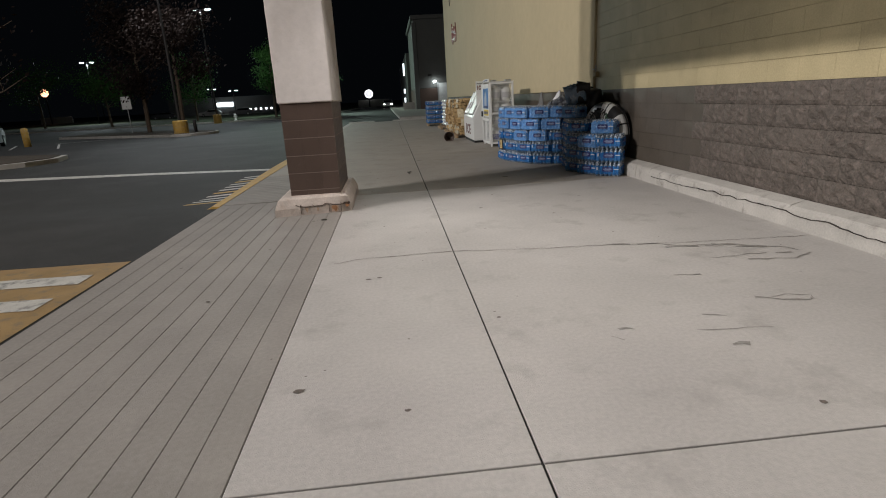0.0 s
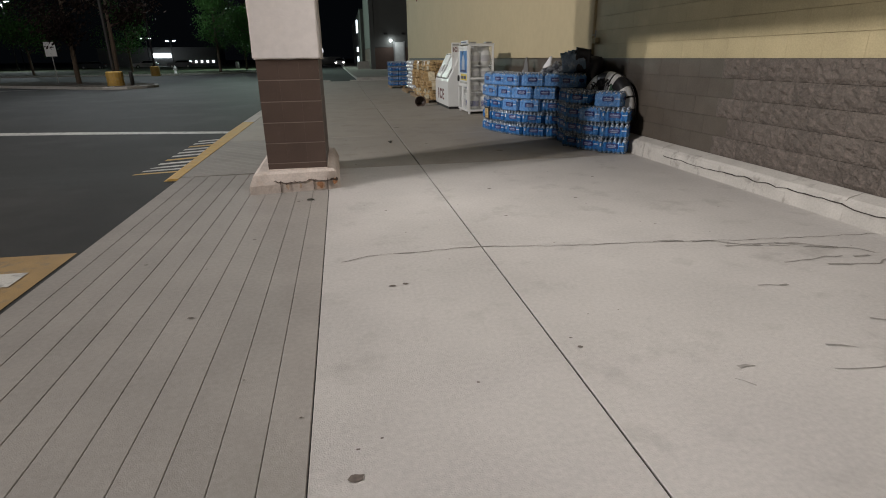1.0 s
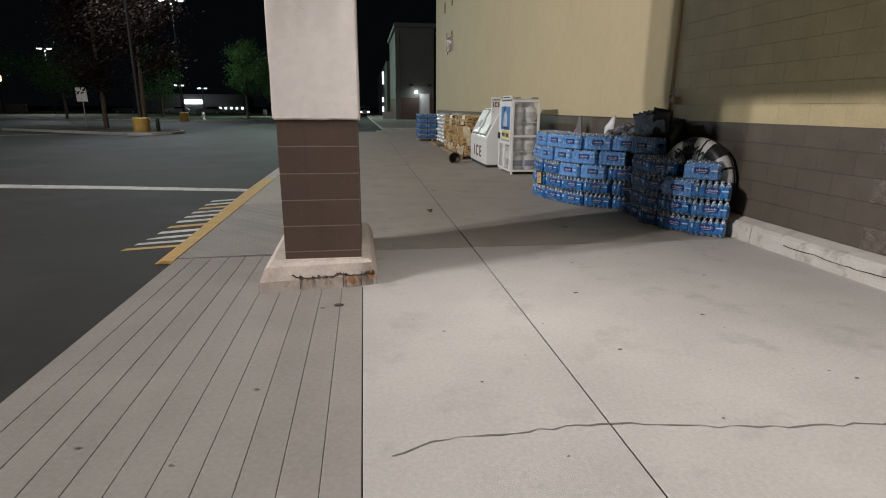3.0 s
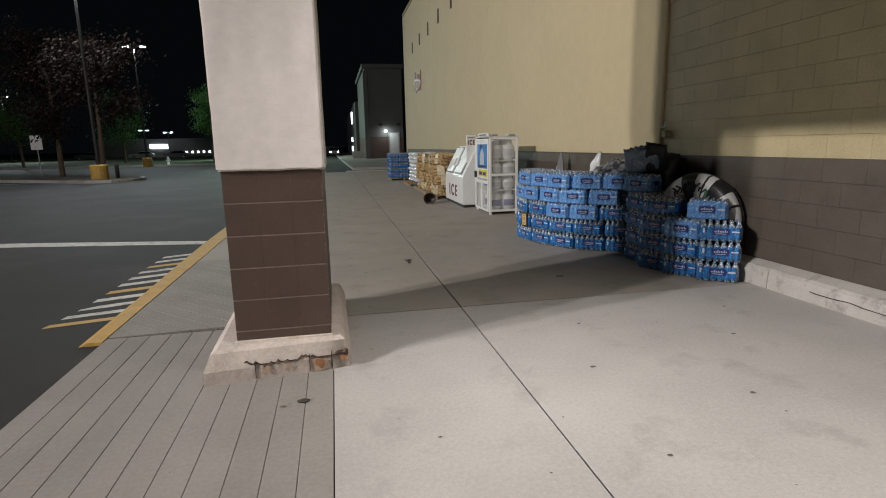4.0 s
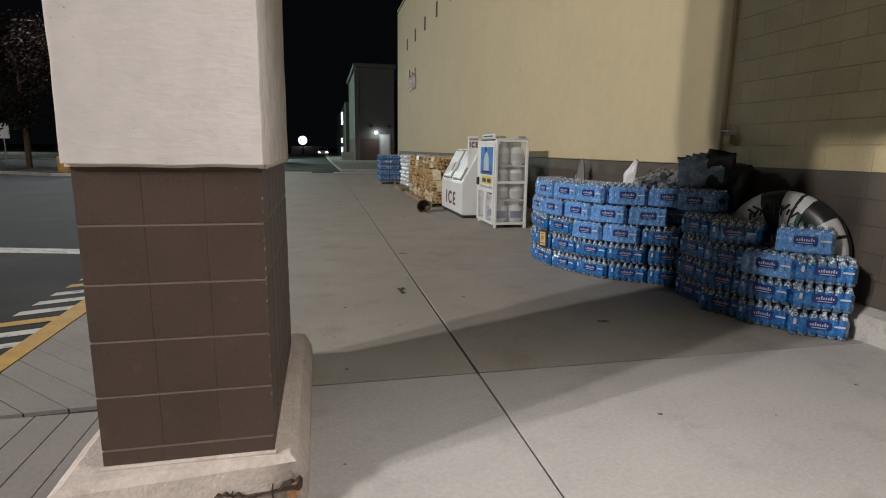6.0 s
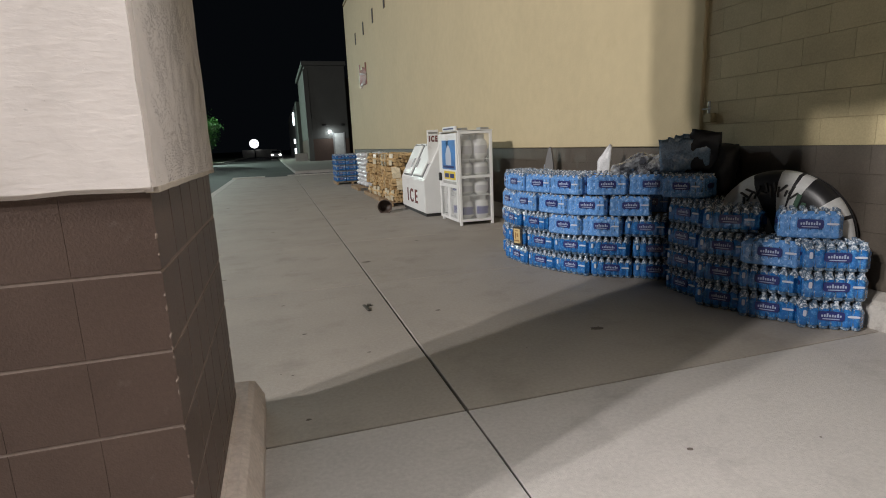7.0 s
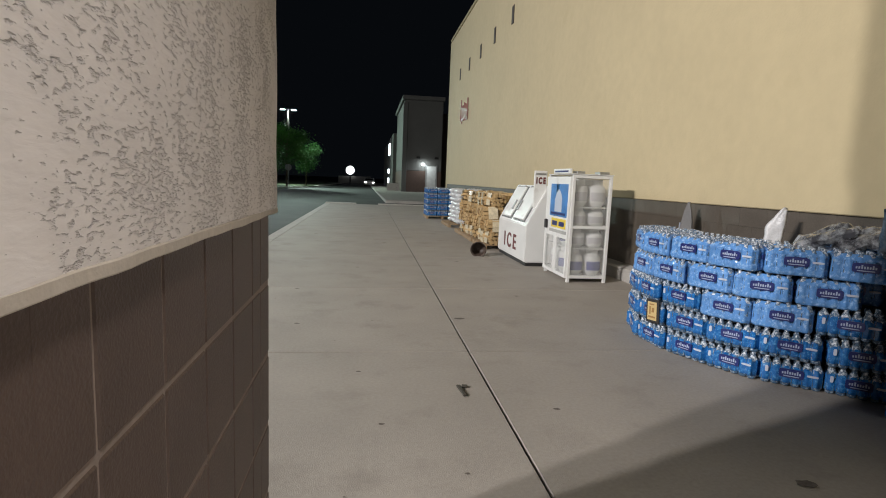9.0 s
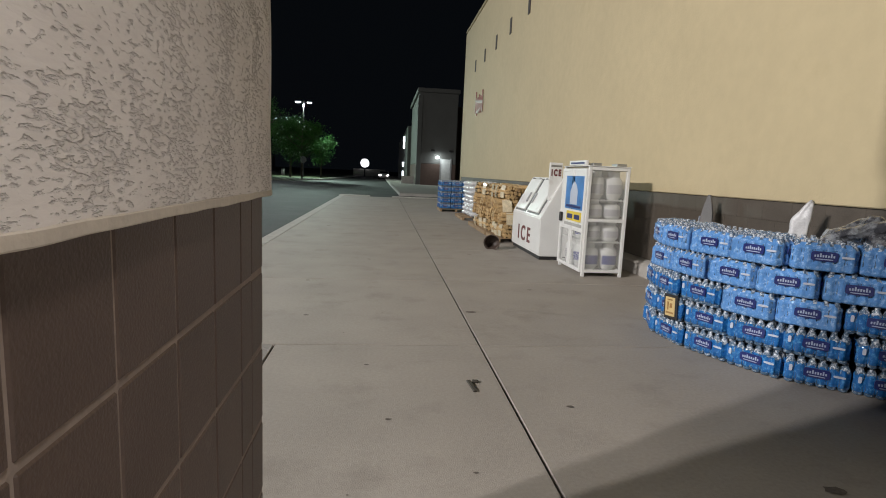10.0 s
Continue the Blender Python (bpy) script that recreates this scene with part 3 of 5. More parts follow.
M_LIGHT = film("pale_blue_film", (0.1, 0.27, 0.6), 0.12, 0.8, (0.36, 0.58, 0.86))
M_NAVY = mat("navy_print", (0.018, 0.028, 0.14), 0.3, var=0.1, bump=0)
M_TEXT = mat("pale_blue_print", (0.36, 0.43, 0.56), 0.3, var=0.15, bump=0)
M_PRINT = mat("white_print", (0.5, 0.56, 0.66), 0.3, var=0.05, bump=0)
PL, PD, PH = 0.385, 0.262, 0.203


def scallop(inset, bulge):
    """Outline of a shrink-wrapped pack of six by four bottles."""
    pts = []
    a, b = PL / 2 - inset, PD / 2 - inset
    for n, p, q in ((6, (-a, -b), (a, -b)), (4, (a, -b), (a, b)), (6, (a, b), (-a, b)), (4, (-a, b), (-a, -b))):
        for i in range(n * 3):
            t = i / (n * 3)
            x, y = p[0] + (q[0] - p[0]) * t, p[1] + (q[1] - p[1]) * t
            dx, dy = (q[1] - p[1]), -(q[0] - p[0])
            ll = math.hypot(dx, dy)
            k = bulge * (abs(math.sin(math.pi * t * n)) - 0.75)
            pts.append((x + dx / ll * k, y + dy / ll * k))
    c = 0.02
    return [(max(-a + c, min(a - c, x)) if abs(y) > b - c / 2 and abs(x) > a - c else x, y) for x, y in pts]


FULL_FILM = [(0.0, 0.012, 0.006), (0.012, 0.002, 0.02), (0.034, 0.0, 0.02), (0.06, 0.004, 0.03), (0.10, 0.004, 0.026), (0.142, 0.004, 0.03),
             (0.15, 0.002, 0.018), (0.168, 0.012, 0.02), (0.182, 0.024, 0.01), (0.19, 0.034, 0.004)]
BAND_FILM = [(0.026, 0.012, 0.02), (0.028, 0.002, 0.036), (0.06, 0.003, 0.03), (0.10, 0.003, 0.028), (0.135, 0.002, 0.034), (0.152, 0.009, 0.036), (0.154, 0.02, 0.026)]


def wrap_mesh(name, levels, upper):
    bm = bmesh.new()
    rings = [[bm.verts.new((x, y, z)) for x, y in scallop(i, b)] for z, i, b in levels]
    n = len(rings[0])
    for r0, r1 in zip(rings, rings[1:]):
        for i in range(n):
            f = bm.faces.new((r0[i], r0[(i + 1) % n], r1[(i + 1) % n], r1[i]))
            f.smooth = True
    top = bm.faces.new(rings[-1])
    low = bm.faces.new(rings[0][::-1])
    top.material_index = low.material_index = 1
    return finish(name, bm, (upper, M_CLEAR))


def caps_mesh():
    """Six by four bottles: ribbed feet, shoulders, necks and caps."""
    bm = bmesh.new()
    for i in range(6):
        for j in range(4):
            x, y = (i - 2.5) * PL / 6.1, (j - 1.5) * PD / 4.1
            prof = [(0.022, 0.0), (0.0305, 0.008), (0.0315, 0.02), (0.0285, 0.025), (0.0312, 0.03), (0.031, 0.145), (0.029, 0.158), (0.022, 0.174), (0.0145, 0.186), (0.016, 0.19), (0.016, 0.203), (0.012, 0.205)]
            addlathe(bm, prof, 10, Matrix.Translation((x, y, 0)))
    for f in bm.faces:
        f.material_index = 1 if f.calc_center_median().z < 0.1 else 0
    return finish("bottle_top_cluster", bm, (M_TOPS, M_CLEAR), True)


def print_mesh(name, x0, x1, z0, z1, material, y=-PD / 2 - 0.006, power=4.0):
    """A printed patch with a rounded outline."""
    bm = bmesh.new()
    cx, cz, a, b = (x0 + x1) / 2, (z0 + z1) / 2, (x1 - x0) / 2, (z1 - z0) / 2
    rings = [[], []]
    for i in range(20):
        c, s = math.cos(math.tau * i / 20), math.sin(math.tau * i / 20)
        px = cx + a * math.copysign(abs(c) ** (2 / power), c)
        pz = cz + b * math.copysign(abs(s) ** (2 / power), s)
        rings[0].append(bm.verts.new((px, y, pz)))
        rings[1].append(bm.verts.new((px, y + 0.01, pz)))
    for i in range(20):
        j = (i + 1) % 20
        bm.faces.new((rings[0][i], rings[0][j], rings[1][j], rings[1][i]))
    bm.faces.new(rings[0])
    bm.faces.new(rings[1])
    return finish(name, bm, material)


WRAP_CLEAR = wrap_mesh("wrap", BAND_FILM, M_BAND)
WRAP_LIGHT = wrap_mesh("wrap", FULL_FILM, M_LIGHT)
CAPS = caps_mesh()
PATCH = print_mesh("logo_patch", -0.078, 0.078, 0.07, 0.136, M_NAVY, power=6)


def lettering_bars():
    """A row of short upright bars that stands for small print."""
    bm = bmesh.new()
    rng = random.Random(14)
    for k in range(8):
        x = -0.058 + k * 0.0152
        tall = 0.026 if k in (2, 6) else rng.uniform(0.014, 0.018)
        addbox(bm, x, x + 0.0095, -PD / 2 - 0.0085, -PD / 2, 0.097, 0.097 + tall)
    return finish("logo_bar", bm, M_TEXT)


BAR = lettering_bars()
LINE = print_mesh("logo_line", -0.05, 0.05, 0.08, 0.086, M_TEXT, -PD / 2 - 0.008, 5.0)
SWASH = print_mesh("label_swash", 0.095, 0.165, 0.098, 0.112, M_PRINT)
BADGE = print_mesh("label_badge", -0.165, -0.145, 0.09, 0.135, M_PRINT)
SMALL = print_mesh("logo_patch", -0.05, 0.05, 0.082, 0.13, M_NAVY, -PL / 2 - 0.006, 2.6)


def make_pack(light):
    label = "shrink-wrapped pack of bottled water in pale blue film" if light else "shrink-wrapped pack of bottled water with a blue label band"
    p = thing("water_pack", label, "water pack", "stacked water packs")
    for nm, me, lb in (("wrap", WRAP_LIGHT if light else WRAP_CLEAR, ""), ("bottle_top_cluster", CAPS, "clear bottle tops under film"), ("logo_patch", PATCH, "navy printed patch")):
        o = new(nm, me)
        o.parent = p
        tagged(o, label=lb, kind="stuff" if nm == "bottle_top_cluster" else "")
    patch = p.children[-1]
    for nm, me in (("logo_bar", BAR), ("logo_line", LINE)):
        o = new(nm, me)
        o.parent = patch
    for nm, me in (("label_swash", SWASH),) + ((("label_badge", BADGE),) if not light else ()):
        o = new(nm, me)
        o.parent = p
    o = new("end_patch", SMALL)
    o.matrix_basis = pose(0, 0, 0, 0, 0, 90)
    o.parent = p
    o = new("end_patch", SMALL)
    o.matrix_basis = pose(0, 0, 0, 0, 0, -90)
    o.parent = p
    return p


PROTO = {}


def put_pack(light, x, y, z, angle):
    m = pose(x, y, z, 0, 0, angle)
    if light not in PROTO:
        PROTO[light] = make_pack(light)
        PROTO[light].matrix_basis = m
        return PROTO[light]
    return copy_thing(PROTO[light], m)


def along(curve, s):
    for (x0, y0), (x1, y1) in zip(curve, curve[1:]):
        d = math.hypot(x1 - x0, y1 - y0)
        if s <= d:
            return x0 + (x1 - x0) * s / d, y0 + (y1 - y0) * s / d, (x1 - x0) / d, (y1 - y0) / d
        s -= d
    return None


def ring_of_packs(curve, z, start, count, light, rng, inward=0.0):
    for i in range(count):
        h = along(curve, start + (i + 0.5) * (PL + 0.022))
        if h is None:
            break
        x, y, dx, dy = h
        nx, ny = -dy, dx
        a = math.degrees(math.atan2(nx, -ny)) + rng.uniform(-5, 5)
        back = PD / 2 + inward + rng.uniform(-0.018, 0.018)
        put_pack(light(i), x - nx * back, y - ny * back, z, a)


def smooth_curve(c, n=3):
    for _ in range(n):
        c = [c[0]] + [p for a, b in zip(c, c[1:]) for p in ((a[0] * .75 + b[0] * .25, a[1] * .75 + b[1] * .25), (a[0] * .25 + b[0] * .75, a[1] * .25 + b[1] * .75))] + [c[-1]]
    return c


def build_piles():
    rng = random.Random(21)
    big = smooth_curve([(3.86, 9.76), (3.31, 10.2), (3.05, 10.45), (2.9, 10.83), (2.8, 11.2), (2.82, 11.65), (3.0, 12.0), (3.4, 12.2)])
    starts = [0.08, 0.10, 0.17, 0.33, 0.14]
    for k in range(5):
        z = 0.002 + k * (PH + 0.002)
        lit = (lambda i: i in (1, 2)) if k == 2 else ((lambda i: True) if k >= 3 else (lambda i: False))
        ring_of_packs(big, z, starts[k], 7, lit, rng)
    top = 0.002 + 4 * (PH + 0.002)
    inner = smooth_curve([(3.98, 10.08), (3.5, 10.46), (3.28, 10.66), (3.15, 10.95), (3.08, 11.25), (3.1, 11.6), (3.25, 11.85)])
    for k in (3, 4):
        ring_of_packs(inner, 0.002 + k * (PH + 0.002), 0.05, 5, lambda i: True, rng)
    for x, y in ((3.55, 11.0), (3.55, 11.3), (3.6, 11.65), (3.9, 10.75), (3.92, 11.1), (3.92, 11.5)):
        for k in range(0, 4):
            put_pack(k > 1, x, y, 0.002 + k * (PH + 0.002), rng.uniform(-3, 3) + 90)
    # smaller pile beside it
    for k in range(3):
        put_pack(False, 3.885, 8.44, 0.002 + k * (PH + 0.003), -36 + rng.uniform(-4, 4))
    for k in range(3):
        put_pack(k == 2, 3.71, 8.735, 0.002 + k * (PH + 0.002), -58 + rng.uniform(-4, 4))
    put_pack(True, 3.88, 8.63, 0.002 + 3 * (PH + 0.002), -44)
    for k in range(4):
        put_pack(False, 3.615 + 0.02 * (k == 3), 9.06, 0.002 + k * (PH + 0.002), (-66 if k < 3 else -50) + rng.uniform(-4, 4))
        put_pack(False, 3.66, 9.475, 0.002 + k * (PH + 0.002), -90 + rng.uniform(-4, 4))
        put_pack(False, 3.94, 9.2, 0.002 + k * (PH + 0.002), -85 + rng.uniform(-3, 3))
        put_pack(False, 3.95, 9.62, 0.002 + k * (PH + 0.002), -90)
    put_pack(True, 3.74, 9.66, 0.002 + 4 * (PH + 0.002), -70)


build_piles()


def price_sign():
    s = thing("price_sign", "small black-framed yellow price card fixed to the water packs", "sign", at=pose(2.78, 11.19, 0.32, 0, -4, -80))
    part("frame", box(-0.082, 0.082, -0.006, 0.006, -0.105, 0.105, 0.004), M_DARK, s)
    part("card", box(-0.058, 0.058, -0.01, 0.002, -0.082, 0.082, 0.002), mat("yellow_card", (0.55, 0.42, 0.2), 0.5, var=0.1), s)
    bm = bmesh.new()
    addbox(bm, -0.03, -0.016, -0.013, -0.008, -0.03, 0.04)
    addbox(bm, 0.0, 0.028, -0.013, -0.008, -0.01, 0.03)
    addbox(bm, -0.045, 0.045, -0.013, -0.008, -0.06, -0.045)
    addbox(bm, -0.03, 0.03, -0.013, -0.008, 0.055, 0.065)
    part("print", bm, mat("brown_print", (0.3, 0.17, 0.06), 0.6, bump=0), s)


price_sign()


# ---- bags, boards and tube behind the packs ----
def pillow(w, h, t, seed, amount=0.03, cuts=14):
    """A crumpled, stuffed bag standing in the xz plane, its foot at the origin."""
    bm = bmesh.new()
    n = cuts
    fr, bk = [], []
    for j in range(n + 1):
        rf, rb = [], []
        for i in range(n + 1):
            u, v = i / n * 2 - 1, j / n * 2 - 1
            e = max(0, (1 - u ** 4) * (1 - v ** 4)) ** 0.5
            co = Vector((u * w / 2 * (1 - 0.06 * v * v), 0, (v + 1) / 2 * h))
            nz = noise.noise_vector(co * 9 + Vector((seed * 3.1, seed, 0))) * amount + noise.noise_vector(co * 26 + Vector((seed, 0, 0))) * amount * 0.4
            rf.append(bm.verts.new(co + Vector((0, -t / 2 * e, 0)) + nz))
            rb.append(rf[-1] if i in (0, n) or j in (0, n) else bm.verts.new(co + Vector((0, t / 2 * e, 0)) + nz))
        fr.append(rf)
        bk.append(rb)
    for j in range(n):
        for i in range(n):
            bm.faces.new((fr[j][i], fr[j][i + 1], fr[j + 1][i + 1], fr[j + 1][i]))
            bm.faces.new((bk[j][i], bk[j + 1][i], bk[j + 1][i + 1], bk[j][i + 1]))
    return bm


M_BLACKBAG = mat("black_nylon_bag", (0.018, 0.018, 0.022), 0.45, var=0.3, bump=0.3, bscale=40)
M_CLEARBAG = mat("cloudy_plastic_bag", (0.3, 0.32, 0.34), 0.1, var=0.3, scale=9, bump=0.8, bscale=30, bdist=0.01, coat=1.0, dirt_glint=(0.05, 0.05, 0.06), dirt_glint_at=0.48, dirt_glint_scale=14, dirt_glint_amt=0.9)
# paler patches in the colour imitate sparkle on the folded plastic
M_GREYBAG = mat("blue_grey_plastic_bag", (0.16, 0.24, 0.34), 0.12, var=0.4, scale=9, bump=0.8, bscale=30, bdist=0.01, coat=1.0, dirt_glint=(0.4, 0.43, 0.46), dirt_glint_at=0.6, dirt_glint_scale=11)
M_WHITEBAG = mat("white_plastic_bag", (0.62, 0.63, 0.64), 0.35, var=0.2, scale=8, bump=0.6, bscale=30, bdist=0.01, dirt_glint=(0.2, 0.2, 0.22), dirt_glint_at=0.62, dirt_glint_scale=10)
M_GREYBOARD = mat("grey_board", (0.17, 0.17, 0.17), 0.5, var=0.15, bump=0.1)


def loose_bags():
    top = 5 * (PH + 0.002)
    # clear bags lying in a heap on the pile
    for i, (x, y, a, w) in enumerate(((3.62, 10.62, 40, 0.42), (3.72, 10.38, 60, 0.4), (3.8, 10.7, 15, 0.38))):
        b = part("plastic_bag", pillow(w, 0.42, 0.13, 5 + i, 0.04, 22), M_CLEARBAG, at=pose(x, y, top - 0.03, 68, 0, a))
        tagged(b, "crumpled clear plastic bag lying on the water packs", "bag", "bags on the packs")
    # a fan of folded bags in clear plastic, leaning towards the wall
    for i in range(5):
        b = part("folded_bag", pillow(0.26, 0.33 + 0.015 * i, 0.05, 11 + i, 0.022), M_GREYBAG if i < 4 else M_BLACKBAG, smooth=True,
                 at=pose(3.79 + 0.03 * i, 9.93 - 0.05 * i, top - 0.01, 24 - 2 * i, 0, -58 + 4 * i) @ pose(0, 0, 0, 0, 6, 0))
        tagged(b, "folded dark bag in clear plastic leaning on the pile", "bag", "leaning bags")
    for i, (x, y, z, a, w, h) in enumerate(((4.04, 9.66, 0.82, -74, 0.3, 0.46), (4.06, 9.98, 0.86, -84, 0.3, 0.46), (4.1, 9.72, 0.5, -88, 0.3, 0.7))):
        b = part("black_bag", pillow(w, h, 0.2, 31 + i, 0.025), M_BLACKBAG, smooth=True, at=pose(x, y, z, -4, 3, a))
        tagged(b, "stuffed black nylon bag leaning on the wall", "bag", "black bags")
    # upright white wrapped piece and grey pointed board
    bm = pillow(0.15, 0.46, 0.04, 44, 0.014)
    for v in bm.verts:
        if v.co.z > 0.28:
            f = min(1, (v.co.z - 0.28) / 0.18)
            v.co.x = v.co.x * (1 - 0.75 * f) + 0.05 * f
    b = part("wrapped_board", bm, M_WHITEBAG, smooth=True, at=pose(3.86, 11.2, 0.83, -4, 6, -35))
    tagged(b, "white board in crumpled plastic standing among the packs", "board")
    bm = bmesh.new()
    prof = [(0.0, 0.09), (0.5, 0.095), (0.85, 0.085), (1.02, 0.07), (1.15, 0.045), (1.25, 0.012)]
    rings = []
    for z, w in prof:
        rings.append([bm.verts.new(p) for p in ((-w, -0.012, z), (w, -0.012, z), (w, 0.012, z), (-w, 0.012, z))])
    for a, c in zip(rings, rings[1:]):
        for i in range(4):
            bm.faces.new((a[i], a[(i + 1) % 4], c[(i + 1) % 4], c[i]))
    bm.faces.new(rings[0]); bm.faces.new(rings[-1])
    b = part("sled_board", bm, M_GREYBOARD, at=pose(3.98, 12.75, 0.012, -3, 0, -68))
    tagged(b, "grey pointed board leaning against the wall", "board")
    part("edge_strip", box(-0.095, -0.085, -0.016, 0.016, 0.05, 1.0, 0.004), M_PRINT, b, "pale edge strip")


loose_bags()


def snow_tube():
    """A round inflated tube leaning on the wall, black with white sectors."""
    blk = mat("black_vinyl", (0.02, 0.02, 0.022), 0.35, var=0.2, bump=0.15, bscale=30)
    wht = mat("white_vinyl", (0.62, 0.63, 0.62), 0.4, var=0.1, bump=0.15, bscale=30, dirt_glint=(0.35, 0.33, 0.3), dirt_glint_at=0.68, dirt_glint_scale=8)
    t = thing("snow_tube", "round black and white inflatable tube leaning on the wall", "snow tube", at=pose(4.03, 8.97, 0.55, 0, 0, -74) @ Matrix.Diagonal((0.97, 0.97, 0.97, 1)))
    n, rr = 48, [(0.52, 0.0), (0.535, 0.04), (0.52, 0.09), (0.45, 0.13), (0.35, 0.145), (0.22, 0.12), (0.16, 0.08), (0.05, 0.075)]
    cuts = (0, 4, 21, 24, 40, 62, 71, 74, 88, 112, 160, 360)
    for c, (a0, a1) in enumerate(zip(cuts, cuts[1:])):
        bm = bmesh.new()
        steps = max(3, round((a1 - a0) / 6))
        for i in range(steps):
            ths = [radians(a0 + (a1 - a0) * k / steps) for k in (i, i + 1)]
            for (r0, d0), (r1, d1) in zip(rr, rr[1:]):
                bm.faces.new([bm.verts.new((r * math.cos(th), -d, r * math.sin(th))) for r, d, th in ((r0, d0, ths[0]), (r0, d0, ths[1]), (r1, d1, ths[1]), (r1, d1, ths[0]))])
            bm.faces.new([bm.verts.new((0.525 * math.cos(th), y, 0.525 * math.sin(th))) for th, y in ((ths[0], 0), (ths[1], 0), (ths[1], 0.03), (ths[0], 0.03))])
        bmesh.ops.remove_doubles(bm, verts=bm.verts, dist=0.0005)
        part("panel", bm, wht if c in (1, 3, 5, 7, 9) else blk, t, smooth=True)
    bm = bmesh.new()
    addlathe(bm, [(0.5, -0.04), (0.53, -0.02), (0.53, 0.0)], 40, pose(0, 0, 0, 90, 0, 0))
    part("back", bm, blk, t)
    green = mat("green_print", (0.06, 0.12, 0.08), 0.4, bump=0)
    bm = bmesh.new()
    for k in range(3):
        addbox(bm, 0.05 + 0.05 * k, 0.085 + 0.05 * k, -0.16, -0.15, 0.27 - 0.03 * k, 0.40 - 0.05 * k, 0.004, pose(0, 0, 0, 0, 18, 0))
    part("emblem", bm, green, t, "dark green emblem shapes")
    ink = mat("black_print", (0.03, 0.03, 0.03), 0.5, bump=0)
    rng = random.Random(17)
    for k in range(15):
        a, rad, ln = radians(68 + k * 4.4), 0.37 + 0.035 * (k % 2), rng.uniform(0.05, 0.1)
        part("printed_stroke", box(-ln / 2, ln / 2, -0.155, -0.125, -0.007, 0.007, 0.002), ink, t,
             at=pose(rad * math.cos(a), 0, rad * math.sin(a), 0, rng.choice((20, 75, -50, 100)) + rng.uniform(-12, 12), 0))


snow_tube()


# ---- propane cage ----
def tank_mesh():
    bm = bmesh.new()
    addlathe(bm, [(0.10, 0.0), (0.11, 0.03), (0.13, 0.05), (0.152, 0.09), (0.155, 0.28), (0.14, 0.34), (0.09, 0.375), (0.03, 0.385)], 18)
    return finish("tank_body", bm, M_WHITE, True)


def collar_mesh():
    bm = bmesh.new()
    n, cols = 16, []
    for k in range(n - 1):
        th = math.tau * k / n
        cols.append([bm.verts.new((r * math.cos(th), r * math.sin(th), z)) for r, z in ((0.095, 0.365), (0.095, 0.465), (0.101, 0.465), (0.101, 0.365))])
    for p, q in zip(cols, cols[1:]):
        for i in range(4):
            bm.faces.new((p[i], p[(i + 1) % 4], q[(i + 1) % 4], q[i]))
    bm.faces.new(cols[0])
    bm.faces.new(cols[-1][::-1])
    return finish("collar", bm, M_WHITE)


def mesh_panel(w, h, axis, step=0.042, r=0.0011):
    """Diamond wire mesh over a w by h panel; axis x or y runs along the width."""
    bm = bmesh.new()
    def seg(a, b):
        d = (Vector(b) - Vector(a)).normalized()
        n = Vector((-d.y, d.x)) * r * 1.6
        pts = []
        for off in (0.0, 0.004):
            for p, s in ((a, 1), (b, 1), (b, -1), (a, -1)):
                u, v = p[0] + s * n.x, p[1] + s * n.y
                pts.append(bm.verts.new((u, off, v) if axis == "x" else (off, u, v)))
        bm.faces.new(pts[:4]); bm.faces.new(pts[4:][::-1])
    s = -h
    while s < w:
        a0, a1 = max(s, 0), min(s + h, w)
        if a1 > a0:
            seg((a0, (a0 - s)), (a1, (a1 - s)))
            seg((a0, h - (a0 - s)), (a1, h - (a1 - s)))
        s += step
    return bm


